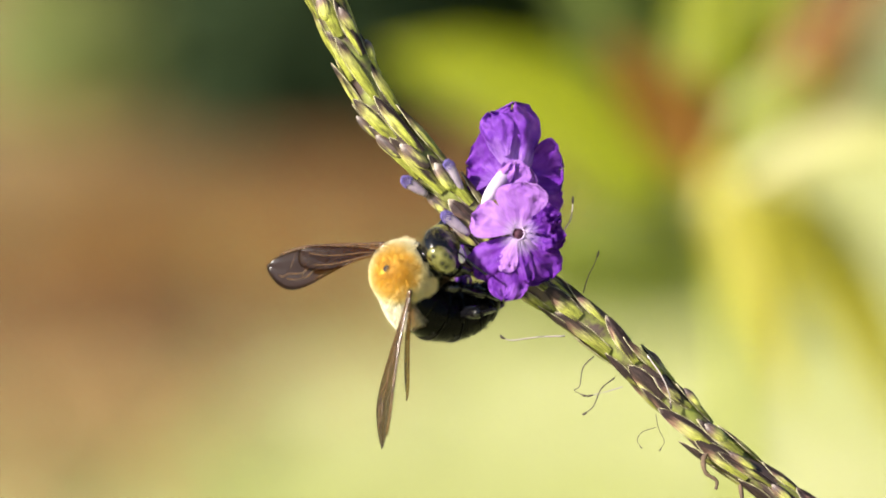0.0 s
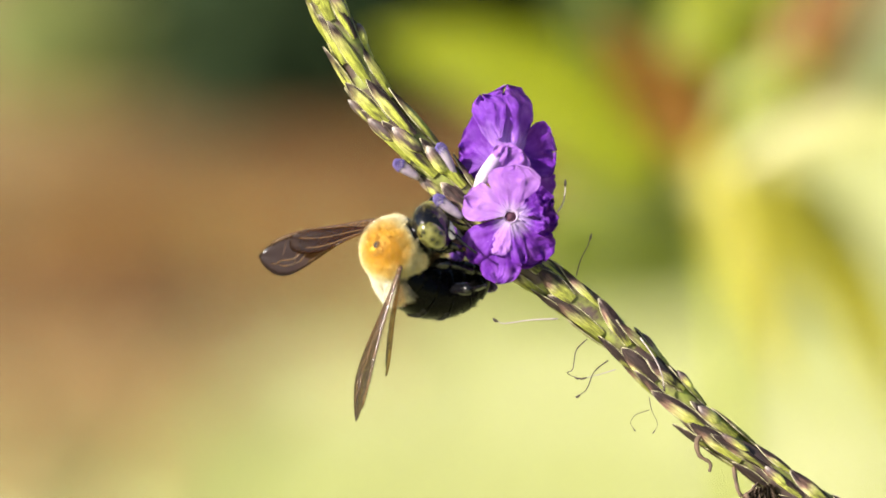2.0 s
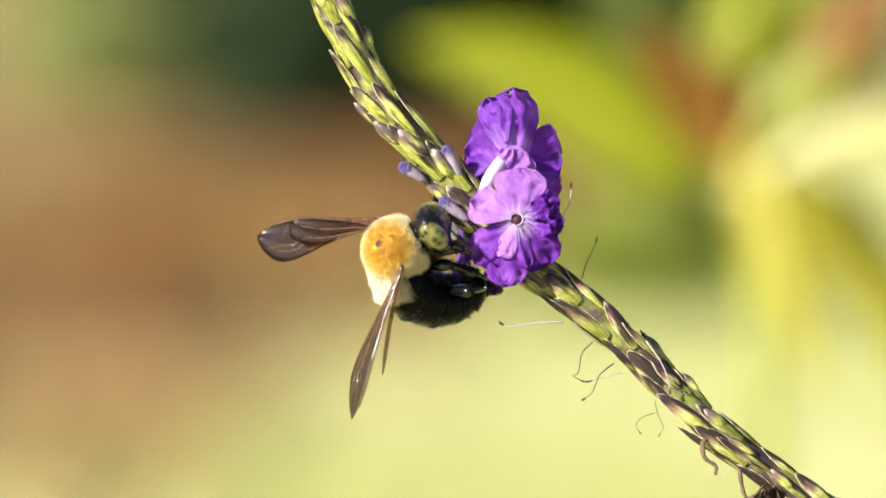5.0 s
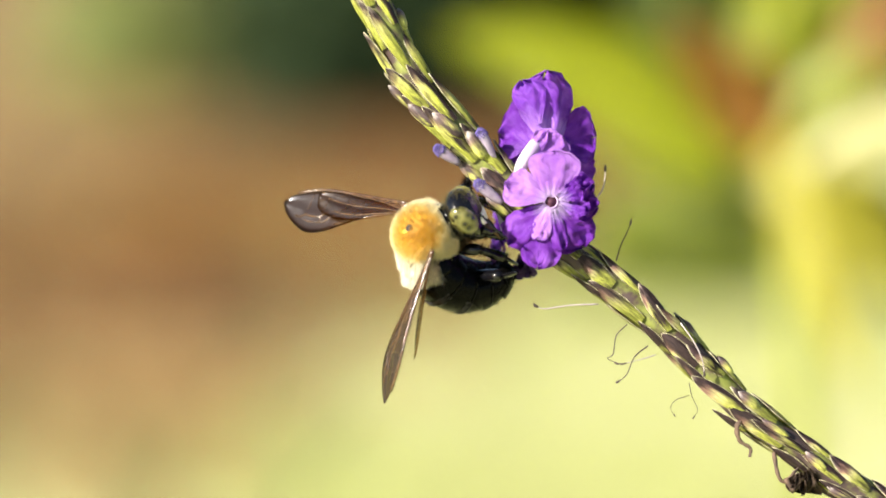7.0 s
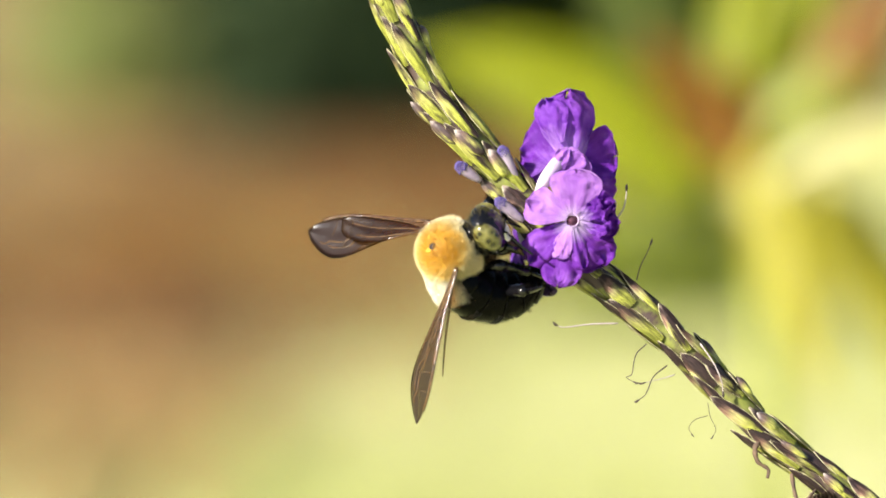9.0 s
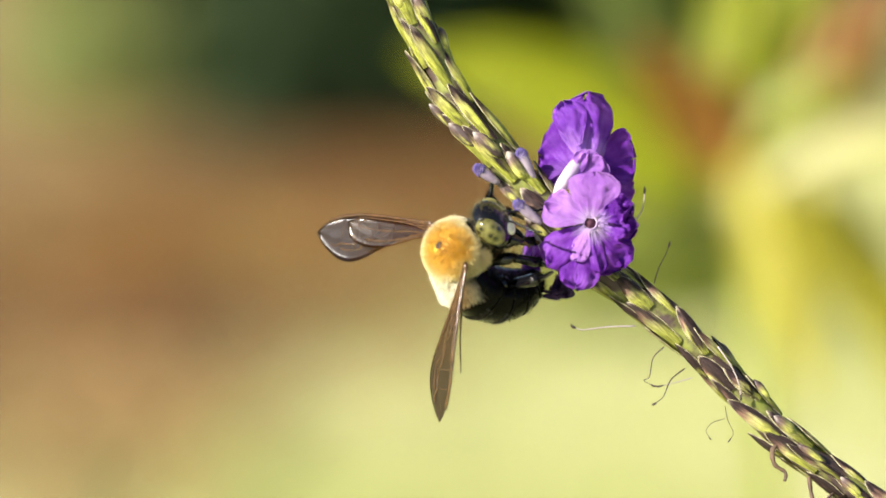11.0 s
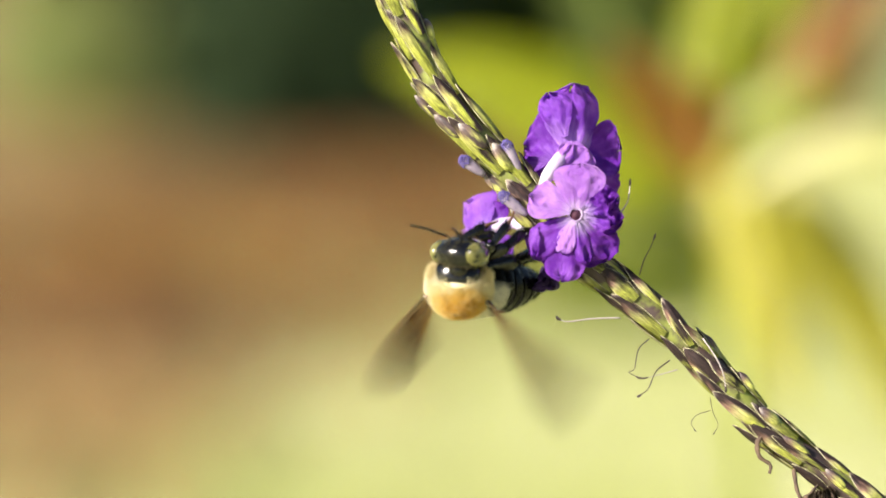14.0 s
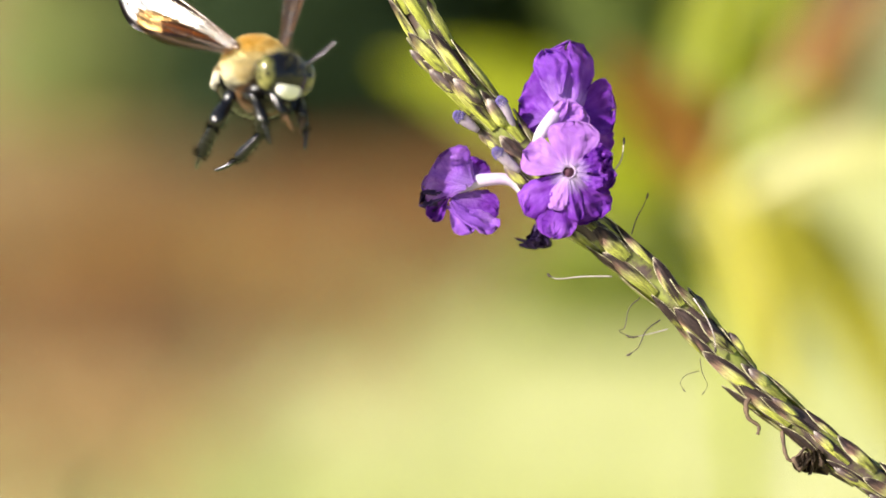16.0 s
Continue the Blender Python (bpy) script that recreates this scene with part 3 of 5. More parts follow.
        if made == 0 or not (k % 3 if not spent else k % 5):
            c2 = bud if made == 0 else bud.copy()
            if made:
                scene.collection.objects.link(c2)
            made += 1
            c2.matrix_basis = m @ pose(38 * K, rnd.uniform(-9, 9) * K, 24.5 * K, 0, rnd.uniform(-2.5, 0.5) if not spent else rnd.uniform(-1, 2), rnd.uniform(-8, 8))
        s += 0.0011
        k += 1
    return root


def lobe(bm, root, tip, face, width, bend=0.2, ruffle=0.06, cup=0.1, seed=0, notch=0.06, twist=0.0, crinkle=0.07):
    """One rounded petal lobe from root to tip, turned towards face; it bends back, cups and ruffles."""
    r = Vector(tip) - Vector(root)
    length = r.length
    r.normalize()
    a = Vector(face) - r * r.dot(Vector(face))
    a.normalize()
    q = a.cross(r)
    width *= K
    grid = []
    for i in range(19):
        s = i / 18
        w = width * 0.5 * (0.16 + 0.84 * math.sin(min(1, s / 0.72) * math.pi / 2) ** 1.2) * (1 - max(0, (s - 0.62) / 0.38) ** 2.6) ** 0.5
        w = max(w, 0.0001)
        row = []
        for j in range(-9, 10):
            e = j / 9
            wob = noise.noise(Vector((s * 3.1, e * 1.7, seed * 3.7)))
            fine = noise.noise(Vector((s * 9.0, e * 6.0, seed * 1.9 + 5)))
            h = (cup * (e * e) * w * 1.2 - bend * s ** 2 * length + ruffle * length * s * (math.sin(e * 7 + seed) * 0.5 + wob * 1.2))
            h += twist * e * w * s + fine * length * crinkle * (0.3 + s * abs(e) + s * s) - 0.025 * length * math.exp(-(e * 5) ** 2)
            fade = 1 - notch * (1 - e * e) ** 4 * s ** 6 + 0.05 * wob * s + (0.03 + crinkle * 0.5) * fine * s ** 4
            row.append(Vector(root) + r * (length * s * fade * (1 - 0.25 * abs(bend) * s)) + q * (e * w * (1 + 0.06 * fine * s)) + a * h)
        grid.append(row)
    sheet(bm, grid, 1.2 * K)


def blossom(name, spike, centre, away, facing, tube_pts, tube_r, label, lobes, origin=None):
    """A corolla: tube, throat and lobes, each lobe a part."""
    o = Vector(origin) if origin else Vector((0, 0, 0))
    root = new(name)
    root.parent = spike
    root.location = o
    root["label"] = label
    c = at(*centre, away)
    f = Vector(facing).normalized()
    for i, (p, q, width, face, bend, ruffle, cup, mat, *more) in enumerate(lobes):
        bm = bmesh.new()
        lobe(bm, at(*p) - o, at(*q) - o, face, width, bend, ruffle, cup, i + 3 + len(name), crinkle=more[0] if more else 0.07)
        part("petal", bm, mat, root)
    bm = bmesh.new()
    pts = curve_points([Vector(p) - o for p in tube_pts] + [c - o], 5)
    n = len(pts)
    tube(bm, pts, [(tube_r[0] + (tube_r[1] - tube_r[0]) * i / (n - 1)) * K for i in range(n)], 14, caps=False)
    part("flower_tube", bm, WHITE, root, "white curved flower tube")
    bm = bmesh.new()
    ringpts = [c - o - f * 4 * K, c - o + f * 2 * K, c - o + f * 4 * K]
    tube(bm, ringpts, [tube_r[1] * 0.8 * K, tube_r[1] * 0.82 * K, tube_r[1] * 0.95 * K], 18, caps=False)
    part("throat_ring", bm, LILAC, root)
    bm = bmesh.new()
    tube(bm, [c - o - f * 10 * K, c - o - f * 1.5 * K], [tube_r[1] * 0.5 * K, tube_r[1] * 0.8 * K], 12)
    part("throat", bm, THROAT, root, "dark plum throat")
    return root


def thread(spike, pts, r, mat, name="style"):
    o = at(*pts[0])
    bm = bmesh.new()
    line = curve_points([at(*p) - o for p in pts], 5)
    n = len(line)
    tube(bm, line, [r * (0.62 if name == "style" else 0.8 + 0.3 * math.sin(i * 2.1) ** 2) * K * (1 - 0.45 * i / (n - 1)) for i in range(n)], 8, 1.0 if name == "style" else 0.6)
    ob = part(name, bm, mat, spike)
    ob.location = o
    if name == "style":
        bm = bmesh.new()
        tip = (line[-1] - line[-3]).normalized()
        tube(bm, curve_points([line[-2], line[-1] + tip * 3 * K, line[-1] + tip * 7 * K + Vector((0, 0, 3 * K))], 3), [r * 0.65 * K, r * 0.85 * K, r * 1.05 * K, r * 1.05 * K, r * 0.95 * K, r * 0.7 * K, r * 0.3 * K], 7)
        part("stigma", bm, THREAD_DARK, ob, "dark stigma")
    return ob


SPIKE = build_spike()
# front blossom, open to the lens
blossom("front_blossom", SPIKE, (950, 384), -4.5, (-0.05, -1, 0.16),
        [at(925, 420, -1), at(935, 405, -0.5), at(945, 395, 0)], (7, 13), "open violet blossom with a pale upper lobe", [
            ((951, 376, -4.5), (960, 290, -4.9), 94, (0.05, -1, 0.45), 0.12, 0.03, -0.12, LILAC_F), ((942, 380, -4.6), (866, 348, -4.5), 72, (-0.2, -1, 0.35), 0.15, 0.05, 0.12, LILAC_F),
            ((944, 390, -4.5), (872, 462, -4.6), 84, (-0.25, -1, 0.05), 0.16, 0.07, -0.2, VIOLET_F, 0.07), ((948, 396, -4.2), (924, 503, -5.6), 74, (-0.1, -1, 0.1), 0.10, 0.06, -0.25, VIOLET_F, 0.06),
            ((947, 394, -5.0), (918, 452, -5.6), 42, (-0.3, -1, 0.25), 0.15, 0.06, -0.3, LILAC_F), ((957, 393, -4.7), (1014, 466, -4.9), 88, (0.15, -1, 0.15), 0.15, 0.10, -0.2, VIOLET_F, 0.08),
            ((954, 396, -5.0), (972, 470, -5.6), 44, (0.1, -1, 0.2), 0.10, 0.08, -0.35, VIOLET_F, 0.06),
            ((962, 384, -4.6), (1036, 392, -5.2), 58, (0.2, -1, 0.3), 0.10, 0.22, 0.1, VIOLET_F, 0.16), ((962, 378, -4.6), (1026, 352, -5.0), 46, (0.2, -1, 0.4), 0.05, 0.26, 0.2, VIOLET_F, 0.20),
            ((966, 380, -4.9), (1012, 366, -6.0), 34, (0.1, -1, 0.7), -0.1, 0.30, 0.3, VIOLET_F, 0.24), ((966, 386, -4.9), (1020, 410, -6.0), 36, (0.2, -1, 0.2), -0.1, 0.30, 0.3, VIOLET_F, 0.22)])
# rear blossom, seen from its side
blossom("rear_blossom", SPIKE, (938, 274), 0.4, (0.35, 0.1, 0.75),
        [at(890, 345, -0.5), at(900, 316, -2.6), at(922, 286, -2.2)], (9, 15), "violet blossom seen from the side", [
            ((930, 246, -1.9), (898, 168, -1.7), 64, (-0.35, -1, 0.35), 0.12, 0.08, -0.35, HOOD_LIT), ((956, 296, -1.2), (944, 148, -1.6), 108, (0.30, -1, 0.15), 0.10, 0.05, -0.40, HOOD_LIT),
            ((932, 268, 0.3), (852, 256, 1.0), 114, (-0.25, -1, 0.4), 0.25, 0.08, 0.25, VIOLET), ((925, 285, 0.8), (866, 305, 1.6), 62, (-0.2, -1, 0.0), 0.2, 0.08, 0.2, VIOLET),
            ((956, 268, 0.2), (1038, 264, 0.9), 104, (0.30, -1, 0.2), 0.28, 0.08, 0.2, VIOLET), ((970, 272, 0.9), (1014, 364, 1.4), 84, (0.3, -1, 0.0), 0.2, 0.08, -0.2, VIOLET),
            ((962, 300, 0.3), (985, 372, 0.7), 70, (0.0, -1, 0.0), 0.1, 0.06, 0.2, VIOLET), ((962, 296, 0.0), (1004, 330, 0.6), 60, (0.2, -1, 0.2), 0.2, 0.06, -0.2, VIOLET),
            # lilac lobes carry on the hood's sunlit part in their colour
            ((930, 306, -2.4), (972, 268, -3.1), 62, (0.1, -1, 0.25), 0.05, 0.08, -0.3, LILAC), ((906, 324, -2.9), (944, 256, -3.0), 36, (0.1, -1, 0.3), 0.05, 0.06, -0.4, LILAC)])
# side blossom, on which the bee feeds; its foot is the turning point
SIDE = blossom("side_blossom", SPIKE, (752, 422), 1.2, (-0.85, -0.35, -0.4),
               [at(882, 430, 0.5), at(848, 402, 0.0), at(806, 402, 0.2), at(776, 410, 0.7)], (9, 14), "violet blossom on a white bent tube", [
                   ((782, 410, -0.9), (720, 360, -1.2), 98, (-0.35, -1, 0.45), 0.2, 0.07, -0.5, LILAC_S), ((770, 416, -1.0), (682, 408, -0.6), 66, (-0.5, -1, 0.35), 0.35, 0.08, -0.4, LILAC_S),
                   # right lobe and lower lip have their shade put into the deep violet
                   ((770, 408, 0.6), (802, 366, 0.6), 50, (0.1, -1, 0.3), 0.2, 0.08, 0.3, VIOLET_S), ((740, 430, -0.2), (682, 452, 0.2), 42, (-0.4, -1, -0.2), 0.4, 0.30, 0.3, WITHERED, 0.15),
                   ((740, 434, -0.5), (704, 478, 0.0), 40, (-0.4, -1, 0.0), 0.3, 0.25, 0.3, VIOLET_S, 0.15), ((744, 436, 0.0), (832, 458, -0.4), 66, (0.1, -1, 0.1), 0.1, 0.06, -0.3, VIOLET_S),
                   ((736, 452, -0.8), (834, 482, -1.4), 44, (0.0, -1, 0.7), 0.1, 0.10, -0.3, LILAC_S), ((744, 442, -0.8), (784, 497, -1.4), 50, (-0.1, -1, 0.5), 0.1, 0.10, -0.3, LILAC_S)], HINGE)
# withered corolla below the front blossom, and the tips of coming buds
bm = bmesh.new()
rnd = random.Random(17)
for i in range(11):
    a = i * 2.4
    lobe(bm, at(904, 492, 4.0), at(903 + 19 * math.cos(a), 505 + 22 * math.sin(a), rnd.uniform(2.8, 5.2)), (rnd.gauss(0, 1), -1, rnd.gauss(0, 1)), 26, 0.5, 0.6, 0.6, i)
part("withered_corolla", bm, WITHERED, SPIKE, "shrivelled blackish purple corolla")
for x, y, ax, ay, away in ((747, 288, 788, 316, -2.4), (824, 258, 850, 308, -2.4), (818, 350, 864, 386, -3.6)):
    p, q = at(x, y, away), at(ax, ay, away + 0.6)
    d = (p - q).normalized()
    bm = bmesh.new()
    tube(bm, curve_points([q, q.lerp(p, 0.5), p - d * 6 * K], 4), [5 * K, 6.5 * K, 8 * K, 9 * K, 9.7 * K, 10 * K, 10 * K, 10 * K, 9 * K], 12)
    b = part("bud", bm, BUD_TUBE, SPIKE, "pale lavender bud with a blue-violet tip")
    bm = bmesh.new()
    m = frame_of(d, (0, -1, 0))
    for i in range(70):
        a, r = i * 2.4, rnd.uniform(1.2, 2.2) * K
        h = i / 69
        blob(bm, p + d * (h * 17 - 13) * K + m @ Vector((math.cos(a), math.sin(a), 0)) * (10 * math.sqrt(1 - h * h) + 0.5) * K, (r, r, r), seg=7, rings=5)
    part("bud_tip", bm, BUD, b)
bm = bmesh.new()
for i in range(6):
    lobe(bm, at(1384 + 5 * i, 868 - 2 * i, -2.2), at(1368 + 12 * i, 900 + 5 * (i % 3), -2.5 + 0.4 * i), (0.2 * i - 0.5, -1, 0.3), 22, 0.4, 0.5, 0.6, i)
part("dry_corolla", bm, DRY, SPIKE, "shrivelled brown corolla")
# styles and dried calyces left along the older stem
for pts, r, mat in (([(1034, 566, -1), (985, 568, -1.5), (940, 574, -2), (925, 570, -2.2)], 2.6, THREAD_PALE),
                    ([(1066, 490, 0), (1074, 462, 0), (1085, 440, 0), (1091, 424, 0)], 2.0, THREAD_DARK),
                    ([(1085, 602, -1), (1066, 622, -1.5), (1060, 655, -2), (1050, 662, -2), (1066, 671, -2)], 1.9, THREAD_DARK),
                    ([(1122, 640, -1), (1098, 660, -2), (1085, 690, -2.2), (1070, 703, -2.2)], 2.2, THREAD_DARK),
                    ([(1136, 656, -1), (1110, 664, -1.6), (1078, 672, -2)], 1.8, THREAD_PALE),
                    ([(1195, 705, 0), (1200, 730, 0), (1210, 752, 0), (1204, 766, 0)], 1.2, THREAD_DARK),
                    ([(1195, 728, 0), (1172, 736, 0), (1162, 750, 0), (1168, 762, 0)], 1.2, THREAD_DARK),
                    ([(1180, 600, -3), (1204, 634, -3.2), (1218, 665, -3.2), (1222, 690, -3)], 2.2, THREAD_PALE),
                    ([(1032, 378, 1), (1042, 362, 1), (1046, 345, 1), (1047, 328, 1)], 2.4, THREAD_PALE),
                    ([(806, 345, -2), (800, 330, -2), (792, 318, -2)], 1.2, THREAD_DARK)):
    thread(SPIKE, pts, r, mat)
for pts, r in (([(1296, 768, -1), (1280, 782, -2), (1284, 808, -2), (1303, 822, -2), (1302, 838, -2)], 8),
               ([(1345, 830, -1), (1352, 868, -2), (1362, 882, -2), (1375, 872, -2), (1392, 852, -1)], 7),
               ([(1365, 876, -2), (1380, 896, -2), (1392, 880, -2), (1406, 868, -1)], 9)):
    thread(SPIKE, pts, r, DRY, "dry_calyx")


# ---- carpenter bee ----
def fur_material(name, stops_sides, dark_below, tips=(0.83, 0.72, 0.44)):
    """Hair colour by where it grows: orange on the middle of the back, cream round it, black below."""
    m, n, l, b = material(name, 0.6)
    c = n.new("ShaderNodeTexCoord")
    s = n.new("ShaderNodeSeparateXYZ")
    l.new(c.outputs["Object"], s.inputs[0])
    d = n.new("ShaderNodeVectorMath")
    d.operation = "DISTANCE"
    d.inputs[1].default_value = (0.7 * MM, -0.9 * MM, 3.5 * MM)
    l.new(c.outputs["Object"], d.inputs[0])
    x = texture(n, l, 700)
    add = n.new("ShaderNodeMath")
    add.operation = "MULTIPLY_ADD"
    add.inputs[1].default_value = 3.0 * MM
    l.new(x.outputs["Fac"], add.inputs[0])
    l.new(d.outputs["Value"], add.inputs[2])
    mp = n.new("ShaderNodeMapRange")
    mp.inputs["From Min"].default_value, mp.inputs["From Max"].default_value = 1.5 * MM, 7.0 * MM
    l.new(add.outputs[0], mp.inputs["Value"])
    r = ramp(n, stops_sides)
    l.new(mp.outputs[0], r.inputs[0])
    low = n.new("ShaderNodeMapRange")
    low.inputs["From Min"].default_value, low.inputs["From Max"].default_value = dark_below - 0.6 * MM, dark_below + 0.6 * MM
    ragged = n.new("ShaderNodeMath")
    ragged.operation = "MULTIPLY_ADD"
    ragged.inputs[1].default_value = 3.2 * MM
    shifted = n.new("ShaderNodeMath")
    shifted.inputs[1].default_value = -1.6 * MM
    l.new(x.outputs["Fac"], ragged.inputs[0])
    l.new(s.outputs[2], ragged.inputs[2])
    l.new(ragged.outputs[0], shifted.inputs[0])
    l.new(shifted.outputs[0], low.inputs["Value"])
    mx = n.new("ShaderNodeMix")
    mx.data_type = "RGBA"
    mx.inputs["A"].default_value = (0.012, 0.010, 0.009, 1)
    l.new(low.outputs[0], mx.inputs["Factor"])
    # the tips of the hairs are paler than their roots
    reach = n.new("ShaderNodeVectorMath")
    reach.operation = "MULTIPLY"
    reach.inputs[1].default_value = (1 / (3.45 * MM), 1 / (3.55 * MM), 1 / (3.25 * MM))
    l.new(c.outputs["Object"], reach.inputs[0])
    size = n.new("ShaderNodeVectorMath")
    size.operation = "LENGTH"
    l.new(reach.outputs[0], size.inputs[0])
    tip = n.new("ShaderNodeMapRange")
    tip.inputs["From Min"].default_value, tip.inputs["From Max"].default_value = 1.04, 1.15
    tip.inputs["To Max"].default_value = 0.65
    l.new(size.outputs["Value"], tip.inputs["Value"])
    pale = n.new("ShaderNodeMix")
    pale.data_type = "RGBA"
    pale.inputs["B"].default_value = (*tips, 1)
    l.new(r.outputs[0], pale.inputs["A"])
    l.new(tip.outputs[0], pale.inputs["Factor"])
    own = n.new("ShaderNodeNewGeometry")
    shade = n.new("ShaderNodeMapRange")
    shade.inputs["To Min"].default_value, shade.inputs["To Max"].default_value = 0.62, 1.12
    l.new(own.outputs["Random Per Island"], shade.inputs["Value"])
    each = n.new("ShaderNodeHueSaturation")
    l.new(shade.outputs[0], each.inputs["Value"])
    l.new(pale.outputs["Result"], each.inputs["Color"])
    l.new(each.outputs[0], mx.inputs["B"])
    l.new(mx.outputs["Result"], b.inputs["Base Color"])
    tr = n.new("ShaderNodeBsdfTranslucent")
    ms = n.new("ShaderNodeMixShader")
    ms.inputs[0].default_value = 0.3
    l.new(mx.outputs["Result"], tr.inputs[0])
    l.new(b.outputs[0], ms.inputs[1])
    l.new(tr.outputs[0], ms.inputs[2])
    l.new(ms.outputs[0], n["Material Output"].inputs[0])
    return m


FUR = fur_material("thorax_fur", [(0.0, (0.40, 0.19, 0.008)), (0.15, (0.62, 0.34, 0.020)), (0.38, (0.74, 0.46, 0.055)), (0.57, (0.78, 0.57, 0.17)), (0.72, (0.80, 0.71, 0.42)), (1.0, (0.84, 0.79, 0.62))], -2.0 * MM)
RING_FUR = fur_material("ring_fur", [(0.0, (0.80, 0.75, 0.58)), (1.0, (0.85, 0.81, 0.66))], -0.3 * MM, (0.86, 0.82, 0.68))
CREAM = mottled("cream_fur", [(0.3, (0.62, 0.51, 0.27)), (0.7, (0.78, 0.70, 0.47))], 900, 0.6, 0, through_light=0.3)
OLIVE_FUR = mottled("olive_fur", [(0.3, (0.09, 0.075, 0.025)), (0.7, (0.20, 0.17, 0.07))], 900, 0.6, 0, through_light=0.2)
BROWN_FUR = mottled("brown_fur", [(0.36, (0.020, 0.012, 0.006)), (0.6, (0.22, 0.11, 0.035))], 500, 0.6, 0, through_light=0.2)
# grey that stands in for the sheen on the black abdomen
SHEEN_FUR = mottled("sheen_fur", [(0.3, (0.02, 0.018, 0.017)), (0.7, (0.075, 0.07, 0.065))], 900, 0.6, 0)
BLACK_FUR = mottled("black_fur", [(0.3, (0.0015, 0.0015, 0.0015)), (0.7, (0.004, 0.0036, 0.0032))], 900, 0.75, 0)
SHELL = mottled("black_cuticle", [(0.3, (0.002, 0.002, 0.003)), (0.7, (0.0045, 0.0045, 0.006))], 500, 0.16, 0.35, 2600, 0.00010)
for m in (SHELL, BLACK_FUR):
    m.node_tree.nodes["Principled BSDF"].inputs["Specular IOR Level"].default_value = 0.5 if m is SHELL else 0.0
BALD = mottled("bald_cuticle", [(0.3, (0.008, 0.004, 0.002)), (0.7, (0.030, 0.013, 0.004))], 900, 0.75, 0.3, 2500, 0.00008)
RIM = mottled("segment_rim", [(0.3, (0.002, 0.002, 0.002)), (0.7, (0.008, 0.006, 0.005))], 900, 0.5, 0.2)
VELVET = mottled("velvet_cuticle", [(0.3, (0.0012, 0.0012, 0.0014)), (0.7, (0.003, 0.003, 0.0035))], 500, 0.24, 0.15, 6000, 0.00004)
VELVET.node_tree.nodes["Principled BSDF"].inputs["Specular IOR Level"].default_value = 0.07
FACE = mottled("pale_face", [(0.3, (0.84, 0.82, 0.72)), (0.7, (0.90, 0.88, 0.82))], 900, 0.4, 0.1)
FOOT = mottled("golden_foot", [(0.3, (0.05, 0.025, 0.010)), (0.7, (0.13, 0.065, 0.02))], 900, 0.5, 0.2)


def eye_material():
    m, n, l, b = material("compound_eye", 0.16)
    c = n.new("ShaderNodeTexCoord")
    v = n.new("ShaderNodeTexVoronoi")
    v.inputs["Scale"].default_value = 1250
    l.new(c.outputs["Object"], v.inputs["Vector"])
    r = ramp(n, [(0.24, (0.008, 0.007, 0.003)), (0.38, (0.085, 0.080, 0.020)), (0.8, (0.17, 0.16, 0.055))])
    l.new(v.outputs["Distance"], r.inputs[0])
    l.new(r.outputs[0], b.inputs["Base Color"])
    b.inputs["Coat Weight"].default_value = 0.6
    return m


def wing_material(name, root, tip):
    """A smoky brown film, clearer at its root and dark towards its tip."""
    m, n, l, b = material(name, 0.2)
    b.inputs["Base Color"].default_value = (0.026, 0.013, 0.007, 1)
    b.inputs["Specular IOR Level"].default_value = 0.5
    t = n.new("ShaderNodeBsdfTransparent")
    t.inputs[0].default_value = (0.64, 0.40, 0.15, 1)
    mx = n.new("ShaderNodeMixShader")
    c = n.new("ShaderNodeTexCoord")
    s = n.new("ShaderNodeSeparateXYZ")
    l.new(c.outputs["Object"], s.inputs[0])
    mp = n.new("ShaderNodeMapRange")
    mp.inputs["From Min"].default_value, mp.inputs["From Max"].default_value = 2 * MM, 12 * MM
    mp.inputs["To Min"].default_value, mp.inputs["To Max"].default_value = root, tip
    l.new(s.outputs[0], mp.inputs["Value"])
    l.new(mp.outputs[0], mx.inputs[0])
    l.new(t.outputs[0], mx.inputs[1])
    l.new(b.outputs[0], mx.inputs[2])
    # the film's own bluish sheen, whatever its tint
    sheen = n.new("ShaderNodeBsdfGlossy")
    sheen.inputs["Color"].default_value = (0.80, 0.88, 1.0, 1)
    sheen.inputs["Roughness"].default_value = 0.30
    over = n.new("ShaderNodeMixShader")
    over.inputs[0].default_value = 0.05
    l.new(mx.outputs[0], over.inputs[1])
    l.new(sheen.outputs[0], over.inputs[2])
    l.new(over.outputs[0], n["Material Output"].inputs[0])
    x = texture(n, l, 420, 2)
    u = n.new("ShaderNodeBump")
    u.inputs["Strength"].default_value, u.inputs["Distance"].default_value = 0.35, 0.0003
    l.new(x.outputs["Fac"], u.inputs["Height"])
    l.new(u.outputs[0], b.inputs["Normal"])
    l.new(u.outputs[0], sheen.inputs["Normal"])
    return m


EYE_MAT, WING, HIND_WING = eye_material(), wing_material("wing_film", 0.46, 0.94), wing_material("hind_wing_film", 0.22, 0.60)
VEIN = mottled("wing_vein", [(0.3, (0.030, 0.013, 0.006)), (0.7, (0.11, 0.055, 0.02))], 900, 0.2, 0.4, 3000, 0.0001)
VEIN.node_tree.nodes["Principled BSDF"].inputs["Specular IOR Level"].default_value = 1.0
RIM.node_tree.nodes["Principled BSDF"].inputs["Specular IOR Level"].default_value = 0.12


